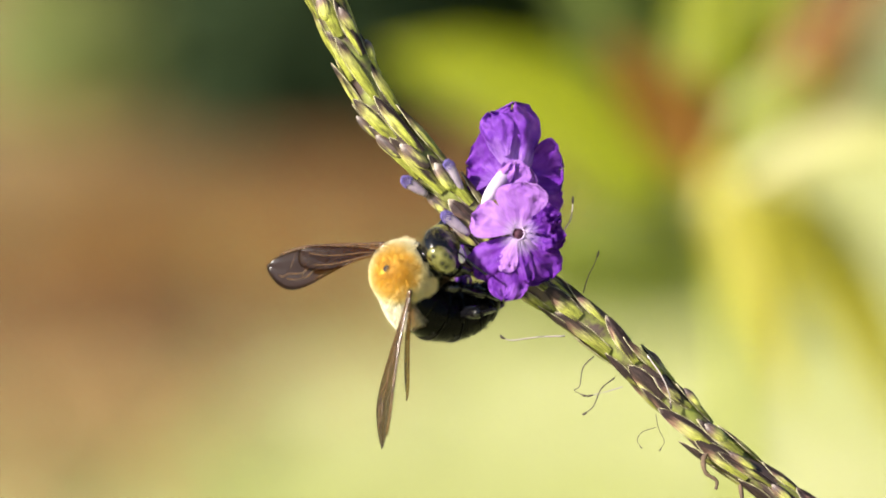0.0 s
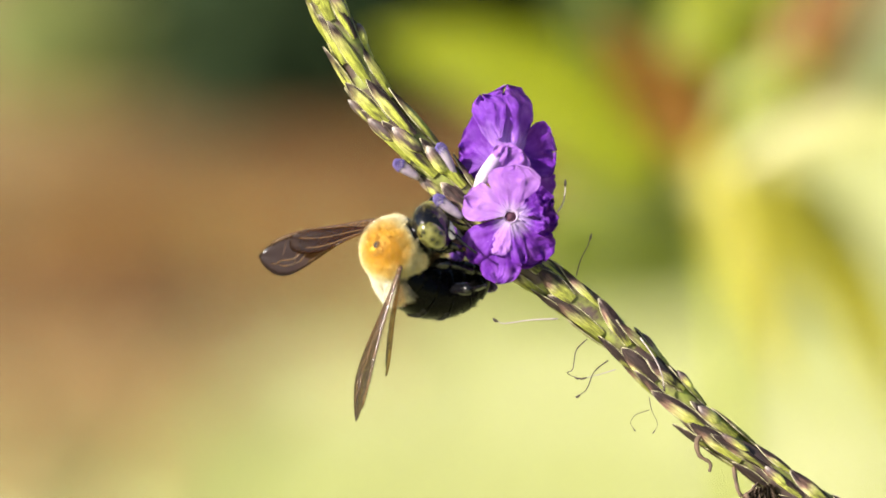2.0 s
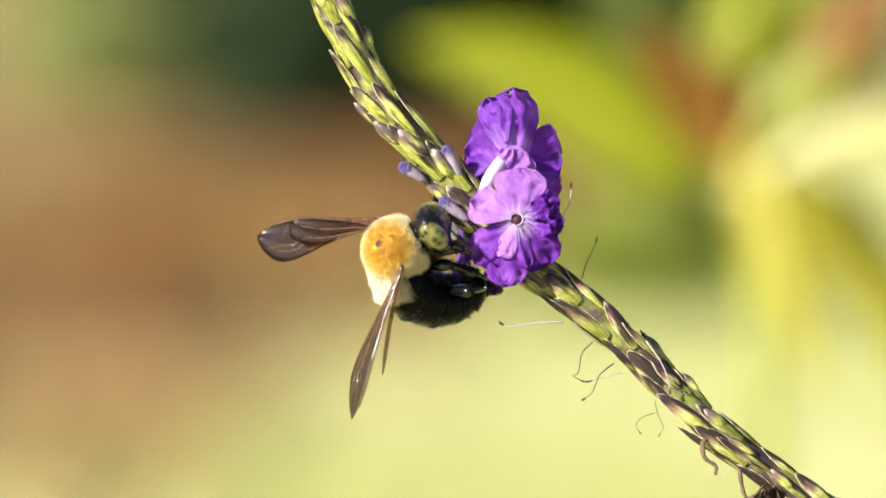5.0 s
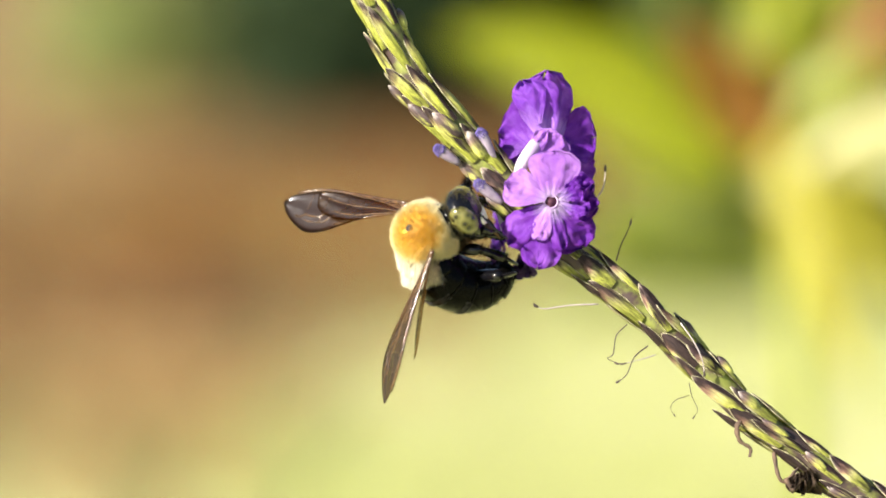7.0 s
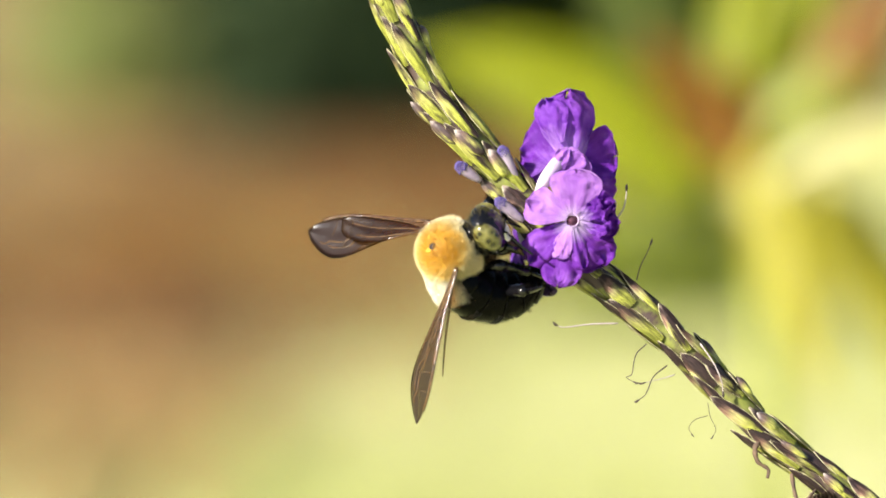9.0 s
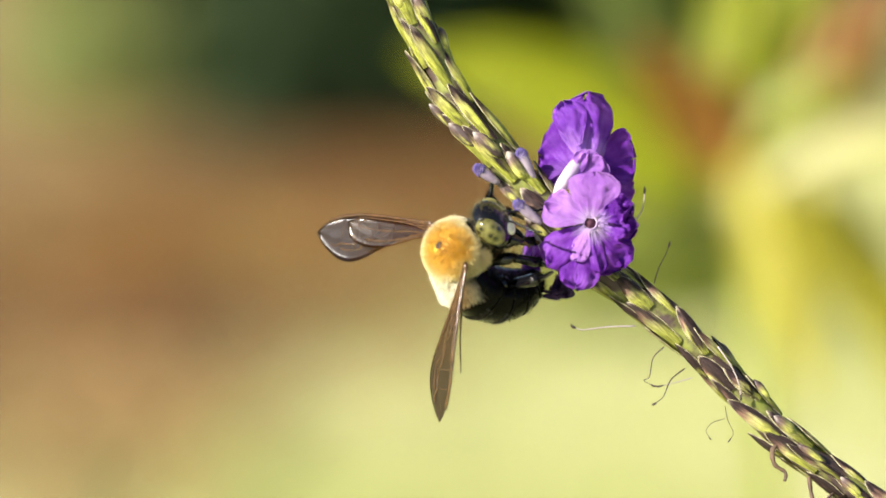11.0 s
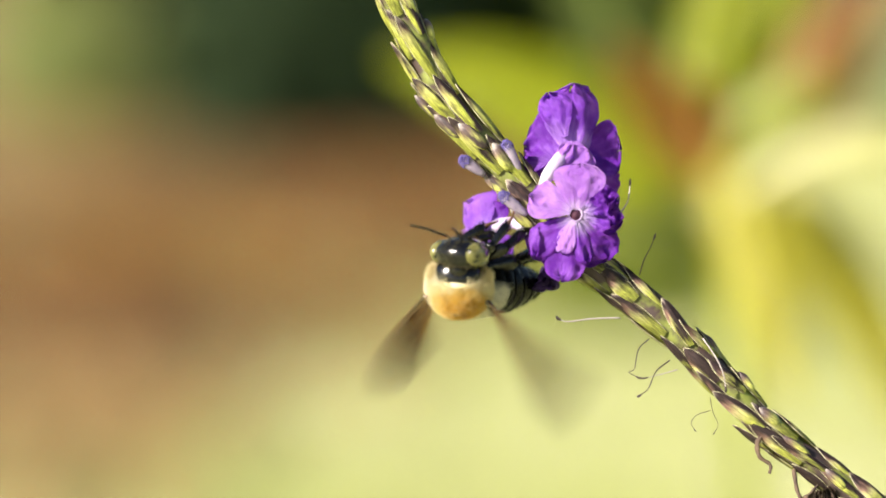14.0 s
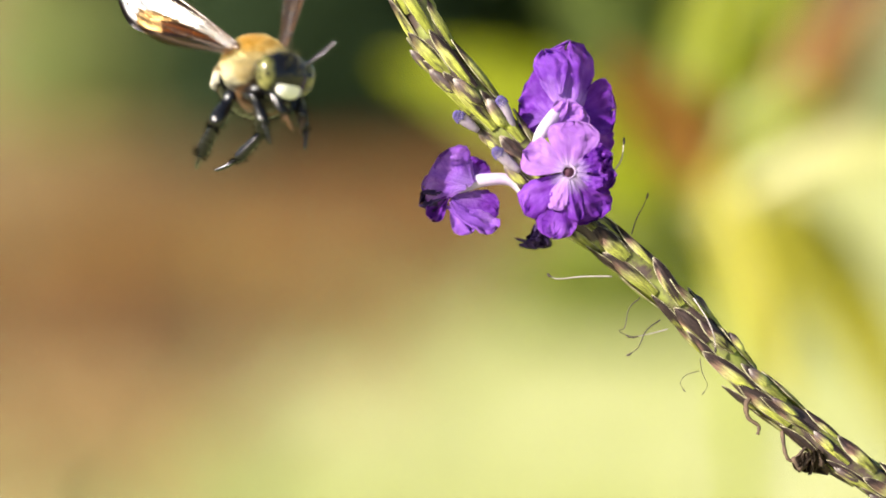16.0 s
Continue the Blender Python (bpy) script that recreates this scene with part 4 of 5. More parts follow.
def hairs(name, parent, mat, count, surface, length, seed, width=0.045, lay=(0, 0, 0), skip=None):
    """Fine hairs over a surface: surface(random) gives a root and its normal, in mm."""
    rnd = random.Random(seed)
    verts, faces = [], []
    while len(faces) < count:
        p, nrm = surface(rnd)
        if skip and skip(p):
            continue
        d = (nrm + Vector(lay) + noise.noise_vector(p * 1.3) * 0.45 + Vector((rnd.gauss(0, 1), rnd.gauss(0, 1), rnd.gauss(0, 1))) * 0.2).normalized()
        h = length * rnd.uniform(0.6, 1.15) * (1 + 0.35 * noise.noise(p * 2.1))
        side = d.cross(Vector((rnd.gauss(0, 1), rnd.gauss(0, 1), rnd.gauss(0, 1)))).normalized() * width
        k = len(verts)
        verts += [(p - side) * MM, (p + side) * MM, (p + d * h) * MM]
        faces.append((k, k + 1, k + 2))
    me = bpy.data.meshes.new(name)
    me.from_pydata(verts, [], faces)
    me.materials.append(mat)
    ob = new(name, me)
    ob.parent = parent
    ob["kind"] = "stuff"
    return ob


def egg(centre, radii):
    """Random roots on an egg-shaped surface."""
    def pick(rnd):
        v = Vector((rnd.gauss(0, 1), rnd.gauss(0, 1), rnd.gauss(0, 1))).normalized()
        p = Vector((v.x * radii[0], v.y * radii[1], v.z * radii[2]))
        return p + Vector(centre), Vector((v.x / radii[0], v.y / radii[1], v.z / radii[2])).normalized()
    return pick


def mm(*p):
    return Vector(p) * MM


NECK, WAIST = Vector((3.2, 0, -0.9)), Vector((-1.4, 0, -0.8))
SHOULDER = {1: Vector((0.6, 3.3, 1.6)), -1: Vector((0.6, -3.3, 1.6))}
HIPS = {("fore", 1): Vector((2.2, 1.5, -2.6)), ("mid", 1): Vector((0.3, 1.9, -3.0)), ("hind", 1): Vector((-1.6, 1.8, -2.8)),
        ("fore", -1): Vector((2.2, -1.5, -2.6)), ("mid", -1): Vector((0.3, -1.9, -3.0)), ("hind", -1): Vector((-1.6, -1.8, -2.8))}


FEELERS = {}


def build_head(bee):
    bm = bmesh.new()
    blob(bm, mm(1.7, 0, -0.5), mm(1.75, 2.85, 2.6), seg=28, rings=18)
    blob(bm, mm(0.2, 0, 0), mm(0.9, 1.1, 1.0), seg=14, rings=8)
    head = part("head", bm, SHELL, bee, "glossy black head")
    head.scale = (1.10, 1.10, 1.10)
    for s in (1, -1):
        bm = bmesh.new()
        blob(bm, mm(1.8, 2.05 * s, -0.3), mm(1.3, 1.02, 1.8), Euler((radians(-10 * s), 0, radians(14 * s))).to_matrix(), 24, 16)
        part("eye", bm, EYE_MAT, head, "large spotted olive eye")
        bm = bmesh.new()
        pts = curve_points([mm(0, 0, 0), mm(0.7, 0.3 * s, 1.0), mm(1.0, 0.6 * s, 2.0)], 4)
        tube(bm, pts, 0.16 * MM, 8)
        pts = curve_points([mm(1.0, 0.6 * s, 2.0), mm(1.5, 1.25 * s, 3.2), mm(1.9, 1.9 * s, 4.5), mm(2.2, 2.5 * s, 5.8)], 4)
        tube(bm, pts, [(0.15 + 0.03 * (i % 2)) * MM for i in range(len(pts))], 8)
        feeler = part("antenna", bm, SHELL, head, "jointed black antenna")
        feeler.location = mm(3.0, 0.7 * s, 0.3)
        feeler.scale = (0.75, 0.75, 0.75)
        FEELERS[s] = feeler
        bm = bmesh.new()
        pts = curve_points([mm(2.5, 1.1 * s, -2.5), mm(2.9, 0.9 * s, -3.2), mm(3.2, 0.25 * s, -3.7)], 4)
        tube(bm, pts, [0.42 * MM * (1 - i / 12) for i in range(9)], 8)
        part("mandible", bm, SHELL, head)
    bm = bmesh.new()
    blob(bm, mm(3.0, 0, -1.15), mm(0.42, 1.25, 1.3), seg=18, rings=10, shape=lambda p: Vector((p.x, p.y * (1.15 - 0.25 * p.z), p.z)))
    part("face_plate", bm, FACE, head, "creamy white face plate")
    bm = bmesh.new()
    pts = curve_points([mm(2.6, 0, -2.7), mm(3.0, 0, -3.8), mm(3.1, 0, -4.8)], 4)
    tube(bm, pts, [0.3 * MM * (1 - i / 11) for i in range(9)], 8)
    part("proboscis", bm, FOOT, head)
    hairs("head_fur", head, OLIVE_FUR, 900, egg((1.6, 0, -0.4), (1.5, 1.7, 2.5)), 0.7, 21, 0.03, (0.3, 0, 0.2))
    hairs("cheek_fur", head, BLACK_FUR, 500, egg((1.2, 0, -0.8), (1.5, 2.7, 2.4)), 0.6, 22, 0.03)
    return head


RINGS = [3.3, 2.25, 2.25, 2.2, 2.0, 1.75]        # lengths of the abdomen's rings, in mm


def build_abdomen(bee):
    """Six overlapping rings, each of which turns by itself; the first is furred in cream."""
    def girth(x):
        return 4.0 * max(0.0, math.sin(math.pi * min(1, (x + 2.6) / 16.7) ** 0.85)) ** 0.52
    made, start = [], 0.0
    for i, size in enumerate(RINGS):
        bm = bmesh.new()
        rings = []
        front = -1.5 if i else -0.2
        m = 10
        for j in range(m + 1):
            x = front + (size + 0.15 - front) * j / m
            if i == 5:
                x = front + (size - front) * j / m
            g = girth(start + max(x, -start))
            if x < 0:
                g *= 1 + 0.10 * x / 1.5
            r = max(g, 0.06) * (1 + 0.012 * max(x, 0)) * (0.985 if j == m and i < 5 else 1)
            rings.append([bm.verts.new(mm(x, math.cos(a * math.pi / 18) * r, math.sin(a * math.pi / 18) * r * 0.80)) for a in range(36)])
        for a, b in zip(rings, rings[1:]):
            for j in range(36):
                bm.faces.new((a[j], a[(j + 1) % 36], b[(j + 1) % 36], b[j]))
        bm.faces.new(rings[0][::-1]), bm.faces.new(rings[-1])
        ob = part("abdomen_ring", bm, VELVET, bee, "cream-furred first ring of the abdomen" if i == 0 else "glossy black abdomen ring")
        if 0 < i < 5:
            bm = bmesh.new()
            r = girth(start + size) * 1.03
            pts = [mm(size + 0.05, math.cos(a * math.pi / 18) * r, math.sin(a * math.pi / 18) * r * 0.80) for a in range(-2, 21)]
            tube(bm, pts, 0.07 * MM, 5)
            part("ring_edge", bm, RIM, ob)

        def pick(rnd, start=start, size=size):
            x, a = rnd.uniform(-0.2, size + 0.1), rnd.uniform(0, 6.28)
            r = max(girth(start + max(x, -start)), 0.1)
            return Vector((x, math.cos(a) * r, math.sin(a) * r * 0.8)), Vector((0.15, math.cos(a), math.sin(a))).normalized()
        if i == 0:
            hairs("cream_fur", ob, RING_FUR, 12000, pick, 0.85, 31, 0.045, (0.5, 0, 0), lambda p: p.z < -0.5 or (p.z > 1.6 and ((p.x - 1.9) / 0.75) ** 2 + (p.y / 1.6) ** 2 < 1))
        else:
            # the sheen along the ring ends is drawn as added grey hairs
            if i < 3:
                hairs("sheen_fringe", ob, SHEEN_FUR, 1500, lambda rnd, pick=pick, size=size: next(q for q in iter(lambda: pick(rnd), None) if q[0].x > size - 0.7 and q[0].z > 0.6), 0.4, 52 + i, 0.025, (1.2, 0, 0))
            hairs("black_fur", ob, BLACK_FUR, 420, pick, 0.5, 32 + i, 0.022, (0.6, 0, 0))
        if i == 0:
            bm = bmesh.new()
            blob(bm, mm(1.9, 0, girth(1.9) * 0.8 - 0.5), mm(0.75, 1.5, 0.60), seg=18, rings=10)
            part("bald_patch", bm, BALD, ob, "dark bald patch")
        made.append(ob)
        start += size
    return made


def build_wing(bee, s):
    """A forewing with its veins, and the hind wing hooked to it. x runs to the tip, y to the leading edge."""
    lead = [(0, 0.35), (0.25, 0.45), (0.55, 0.5), (0.75, 0.2), (0.88, -0.5), (0.96, -1.3), (1.0, -2.1)]
    trail = [(0, -0.5), (0.2, -1.3), (0.42, -3.0), (0.60, -4.6), (0.72, -5.1), (0.82, -4.7), (0.92, -3.7), (0.98, -2.8), (1.0, -2.3)]

    def film(span, lead, trail, y0, bow):
        bm = bmesh.new()
        grid = []
        for i in range(25):
            q = i / 24
            a, b = glide(lead, q)[0], glide(trail, q)[0]
            grid.append([mm(q * span, y0 + a + (b - a) * j / 8, bow * math.sin(math.pi * q) + 0.05 * math.sin(j * 1.7 + q * 4) * min(1, q * 4) - 0.5 * q * q) for j in range(9)])
        sheet(bm, grid, 0.02 * MM)
        return bm, grid
    bm, g = film(17.2, lead, trail, 0, 0.35)
    wing = part("wing", bm, WING, bee, "smoky brown translucent wing")
    bm = bmesh.new()
    lines = [([r[0] for r in g[:23]], 0.17), ([r[1] for r in g[:16]], 0.10), ([g[i][min(8, 1 + i // 4)] for i in range(22)], 0.09),
             ([g[i][min(8, 3 + i // 5)] for i in range(20)], 0.08), ([g[i][7] for i in range(14)], 0.08),
             ([g[12][j] for j in range(1, 6)], 0.06), ([g[16][j] for j in range(0, 7)], 0.06), ([g[9][j] for j in range(2, 8)], 0.06), ([g[19][j] for j in range(0, 5)], 0.05)]
    bm.free()
    for line, r in lines:
        bm = bmesh.new()
        tube(bm, line, r * MM, 5)
        part("vein", bm, VEIN, wing)
    hl = [(0, 0.3), (0.3, -0.2), (0.6, -1.2), (0.85, -2.2), (1.0, -3.4)]
    ht = [(0, -0.4), (0.2, -1.9), (0.45, -3.9), (0.7, -5.0), (0.9, -4.9), (1.0, -3.6)]
    bm, g = film(11.2, hl, ht, -0.9, 0.15)
    hind = part("hind_wing", bm, HIND_WING, wing)
    slant = 28 if s < 0 else 6          # the hind wing hangs a little out of the forewing's plane
    hind.matrix_basis = pose(0, 0, -0.00012, slant, 0, 4 if s < 0 else 18)
    for j, e in ((0, 23), (3, 22), (6, 18)):
        bm = bmesh.new()
        tube(bm, [r[j] for r in g[:e]], 0.07 * MM, 5)
        v = part("vein", bm, VEIN, wing)
        v.matrix_basis = pose(0, 0, -0.00012, slant, 0, 4 if s < 0 else 18)
    bm = bmesh.new()
    blob(bm, mm(0.1, 0, 0), mm(0.6, 0.42, 0.3), seg=14, rings=8)
    part("shoulder_plate", bm, VEIN, wing)
    return wing


def build_leg(bee, which, s):
    """A bent leg; x runs out from the hip, z is the upper side."""
    size = {"fore": 0.78, "mid": 0.90, "hind": 1.12}[which]
    bm = bmesh.new()
    p = [mm(0, 0, 0), mm(1.0, 0, 0.2), mm(3.4, 0, 0.9), mm(4.0, 0, 0.7), mm(6.2, 0, -0.7), mm(6.9, 0, -1.2)]
    p = [q * size for q in p]
    line = curve_points(p, 4)
    prof = [0.55, 0.6, 0.6, 0.62, 0.5, 0.55, 0.68, 0.72, 0.66, 0.55, 0.46, 0.42, 0.45, 0.5, 0.56, 0.6, 0.62, 0.6, 0.52, 0.4, 0.3]
    tube(bm, line, [prof[min(i, 20)] * 1.15 * MM * size for i in range(len(line))], 10, 0.8)
    leg = part("leg", bm, SHELL, bee, "hairy black leg with a golden foot")
    bm = bmesh.new()
    foot = curve_points([p[-1], p[-1] + mm(0.7, 0, -0.7) * size, p[-1] + mm(1.2, 0, -1.4) * size, p[-1] + mm(1.5, 0.1, -1.9) * size], 4)
    tube(bm, foot, [(0.28 - 0.012 * i + 0.04 * (i % 2)) * MM * size for i in range(len(foot))], 8)
    part("foot", bm, FOOT if which == "fore" else SHELL, leg)

    def pick(rnd):
        i = rnd.randrange(4, len(line))
        a = rnd.uniform(0, 6.28)
        d = Vector((0.2, math.cos(a), math.sin(a))).normalized()
        return line[i] / MM + d * prof[min(i, 20)] * size * 0.8, d
    hairs("leg_fur", leg, BLACK_FUR, 800 if which == "hind" else 500, pick, 0.75 * size, 40 + len(which), 0.03, (0.5, 0, 0))
    return leg


def build_bee():
    bee = tagged(new("carpenter_bee"), "large carpenter bee, orange-furred with a black abdomen and smoky wings", "bee")
    bee.scale = (1.12, 1.12, 1.12)
    bm = bmesh.new()
    blob(bm, mm(0, 0, 0), mm(3.5, 3.6, 3.3), seg=32, rings=20, shape=lambda p: Vector((p.x, p.y * (1 - 0.08 * p.x), p.z)))
    thorax = part("thorax", bm, FUR, bee, "round thorax in orange and cream fur")
    bm = bmesh.new()
    blob(bm, mm(0.3, 0, 3.10), mm(0.72, 0.60, 0.20), seg=20, rings=10)
    part("bald_spot", bm, BALD, thorax, "small dark bald spot")
    hairs("thorax_fur", thorax, FUR, 42000, egg((0, 0, 0), (3.45, 3.55, 3.25)), 0.46, 20, 0.022, (-0.12, 0, 0.05),
          lambda p: (((p.x - 0.3) / 0.46) ** 2 + (p.y / 0.36) ** 2 < 1 + 1.8 * noise.noise(p * 3.0) and p.z > 0) or p.x > 3.3)
    bm = bmesh.new()
    blob(bm, mm(1.4, 0, -3.1), mm(2.8, 2.6, 2.3), seg=24, rings=14)
    part("breast", bm, SHELL, thorax, "black breast")
    hairs("breast_fur", thorax, BROWN_FUR, 4500, egg((1.4, 0, -3.0), (2.75, 2.65, 2.2)), 0.6, 26, 0.03)
    for s in (1, -1):
        hairs("side_tuft", thorax, CREAM, 2200, egg((1.2, 2.6 * s, -0.9), (1.1, 0.7, 1.0)), 0.7, 24 + s, 0.035, (0.2, 0.4 * s, 0))
    bm = bmesh.new()
    blob(bm, mm(2.45, 0, -1.0), mm(1.35, 2.5, 2.2), seg=24, rings=12)
    part("collar", bm, SHELL, thorax, "glossy black collar")
    return {"bee": bee, "head": build_head(bee), "left": build_wing(bee, 1), "right": build_wing(bee, -1),
            **{("ring", i): o for i, o in enumerate(build_abdomen(bee))}, **{(w, s): build_leg(bee, w, s) for w in ("fore", "mid", "hind") for s in (1, -1)}}


BEE = build_bee()


# ---- what moves ----
def unit(v):
    return Vector(v).normalized()


# seconds; thorax centre and mm away; then in the picture's axes: forward, up, head forward, abdomen, left wing and its leading edge, right wing and its leading edge; leg stance
FLIGHT = [
    (0.0, 712, 485, -3, (.62, -.45, .62), (-.60, -.75, .10), (.80, -.28, .45), ((.60, .44, -.66), (.84, .05, .95)), (-.72, .69, -0.03), (.2, .35, .8), (-.16, -.15, -.97), (.30, -.9, 0), 0),
    (1.5, 688, 452, -3, (.62, -.45, .62), (-.60, -.75, .10), (.80, -.28, .45), ((.60, .44, -.66), (.84, .05, .95)), (-.72, .69, -0.12), (.2, .35, .8), (-.26, -.15, -.95), (.30, -.9, 0), 0),
    (3.5, 737, 440, -3, (.62, -.45, .62), (-.60, -.75, .10), (.80, -.28, .45), ((.50, .40, -.76), (.84, .0, .95)), (-.72, .69, -0.08), (.2, .35, .8), (-.28, -.15, -.95), (.30, -.9, 0), 0),
    (4.2, 709, 434, -3, (.62, -.45, .62), (-.60, -.75, .10), (.80, -.28, .45), ((.50, .40, -.76), (.84, .0, .95)), (-.72, .69, -0.07), (.2, .35, .8), (-.28, -.15, -.95), (.30, -.9, 0), 0),
    (6.3, 688, 455, -3, (.68, -.40, .60), (-.60, -.78, .18), (.80, -.28, .45), ((.34, .30, -.88), (.88, .05, .85)), (-.74, .66, .16), (.2, .35, .8), (-.32, -.1, -.93), (.45, -.85, 0), 0),
    (6.5, 703, 443, -3, (.68, -.40, .60), (-.60, -.78, .18), (.80, -.28, .45), ((.34, .30, -.88), (.88, .05, .85)), (-.74, .66, .16), (.2, .35, .8), (-.32, -.1, -.93), (.45, -.85, 0), 0),
    (7.0, 750, 415, -3, (.66, -.42, .61), (-.60, -.78, .12), (.80, -.28, .45), ((.42, .34, -.83), (.86, .05, .90)), (-.74, .66, .13), (.2, .35, .8), (-.28, -.1, -.95), (.35, -.9, 0), 0),
    (8.0, 778, 462, -3, (.62, -.45, .62), (-.60, -.75, .10), (.80, -.28, .45), ((.56, .40, -.72), (.84, .0, .95)), (-.73, .67, .04), (.2, .35, .8), (-.18, -.1, -.97), (.4, -.85, 0), 0),
    (9.0, 793, 446, -3, (.62, -.45, .62), (-.60, -.75, .10), (.80, -.28, .45), ((.56, .40, -.72), (.84, .0, .95)), (-.73, .67, .06), (.2, .35, .8), (-.22, -.1, -.97), (.4, -.85, 0), 0),
    (10.0, 793, 447, -3, (.64, -.44, .62), (-.60, -.76, .12), (.80, -.28, .45), ((.56, .40, -.72), (.84, .0, .95)), (-.73, .66, .11), (.2, .35, .8), (-.30, -.1, -.95), (.4, -.85, 0), 0),
    (12.3, 793, 454, -4, (.38, -.26, .88), (-.6, -.77, .10), (.66, -.42, .58), ((.38, .55, -.74), (.85, .50, .50)), (-.73, .67, .06), (0, -.4, 1), (.10, -.05, -1), (.5, -.85, 0), 0),
    (12.5, 797, 448, -4, (.36, -.25, .89), (-.6, -.77, .10), (.66, -.42, .58), ((.38, .55, -.74), (.85, .50, .50)), (-.73, .67, .0), (0, -.4, 1), (.10, -.05, -1), (.5, -.85, 0), 0),
    (12.9, 815, 438, -4, (.46, -.15, .87), (-.6, -.77, .14), (.72, -.38, .5), ((.30, .60, -.72), (.72, .60, .50)), (-.85, .48, .0), (0, -.3, 1), (.19, -.05, -1), (.65, -.7, 0), 0),
    (13.3, 812, 418, -4, (.35, .0, .93), (-.50, -.84, .2), (.75, .1, .4), ((.28, .55, -.76), (.82, .50, .45)), (-.85, .4, -.15), (0, -.2, 1), (.22, -.05, -1), (.65, -.7, .2), 0),
    (13.5, 812, 484, -5, (-.07, -.95, .28), (-.10, -.28, -.95), (.08, .02, .98), ((.45, .88, -.05), (.85, .50, .12)), (-.47, .95, -.22), (-.6, -.2, .8), (.66, 0, -.76), (.45, -.85, .4), 4),
    (13.9, 809, 497, -5, (-.07, -.95, .28), (-.10, -.28, -.95), (.08, .02, .98), ((.45, .88, -.05), (.85, .50, .12)), (-.36, .95, -.42), (-.6, -.2, .8), (.70, 0, -.70), (.45, -.85, .4), 4),
    (14.02, 812, 512, -5, (-.07, -.95, .28), (-.10, -.28, -.95), (.08, .02, .98), ((.45, .88, -.05), (.85, .50, .12)), (-.36, .95, -.42), (-.6, -.2, .8), (.70, 0, -.70), (.45, -.85, .4), 4),
    (14.1, 800, 520, -5, (.0, -.35, .93), (-.4, -.8, -.35), (.0, .3, .95), ((.2, .4, -.9), (.9, .5, .1)), (-.75, .4, -.5), (-.4, -.2, .8), (.5, -.2, -.85), (.6, -.6, .6), 4),
    (14.3, 755, 470, -5, (.05, -.1, .98), (-.55, -.82, -.05), (.1, .3, .93), ((.2, .2, -.95), (.95, .4, -.05)), (-.8, .3, -.5), (-.2, -.2, 1), (.3, -.6, -.7), (.6, -.4, .6), 1),
    (14.5, 702, 438, -5, (.10, .0, .99), (-.60, -.80, .05), (.12, .3, .93), ((.25, -.1, -.95), (1.0, .25, .0)), (-.2, .95, -.1), (.1, -.2, 1), (.25, .9, .35), (.4, .0, .9), 1),
    (14.7, 655, 375, -6, (.38, -.1, .92), (-.82, -.45, .25), (.5, -.1, .7), ((-.1, .1, -.98), (.5, .2, -.85)), (-.95, .25, .05), (.1, -.2, 1), (-.7, -.6, -.3), (.3, -.2, .9), 1),
    (15.0, 668, 272, -6, (.50, -.1, .86), (-.92, -.14, .36), (.72, -.28, .42), ((-.35, 0, -.93), (.35, .1, -.93)), (-.8, .55, -.1), (.2, -.2, 1), (-.93, -.55, -.22), (.3, -.2, .9), 2),
    (15.2, 662, 270, -6, (.38, -.2, .90), (-.95, -.02, .3), (.75, -.2, .25), ((-.15, 0, -.98), (.5, .1, -.85)), (-.3, .8, .3), (.2, -.2, 1), (-.75, -.3, -.55), (.3, -.2, .9), 2),
    (15.4, 694, 242, 0, (.36, -.15, .90), (-.88, .36, .30), (.75, -.15, .25), ((-.3, .05, -.95), (.4, 0, -.9)), (.76, .2, .62), (.3, -.5, .6), (-.8, -.2, -.5), (.2, -.6, .6), 2),
    (15.5, 698, 212, 3, (.34, -.1, .93), (-.78, .60, .24), (.82, .12, .12), ((-.10, .0, -.98), (.85, .1, -.5)), (.60, -.064, .80), (-.69, .467, .556), (.2, .95, .2), (.2, -.6, .6), 2),
    (15.6, 641, 196, -2, (.58, -.5, .63), (-.65, .1, .75), (.6, -.75, -.1), ((-.35, .2, -.92), (.25, .2, -.95)), (.7, .3, .6), (.3, -.5, .6), (-.7, .4, .5), (.2, -.6, .6), 2),
    (15.7, 578, 166, -7, (.75, -.6, .22), (-.35, -.1, .93), (.55, -.8, -.2), ((-.6, .3, -.75), (.0, .2, -.97)), (.6, .3, .7), (.3, -.5, .6), (-.6, .2, .75), (.2, -.6, .6), 3),
    (15.8, 525, 140, -8, (.68, -.7, -.1), (.0, -.15, .98), (.42, -.88, -.22), ((-.75, .5, -.35), (-.4, .4, -.8)), (.3, .3, .9), (.3, -.5, .6), (-.88, .2, .3), (.2, -.6, .6), 3),
    (16.0, 452, 118, -9, (.70, -.70, .10), (.0, .14, .99), (.54, -.80, -.16), ((.12, .97, -.18), (.05, .96, -.28)), (.25, .3, .92), (.4, -.6, .4), (-.66, .437, .50), (.544, -.048, .761), 3),
]

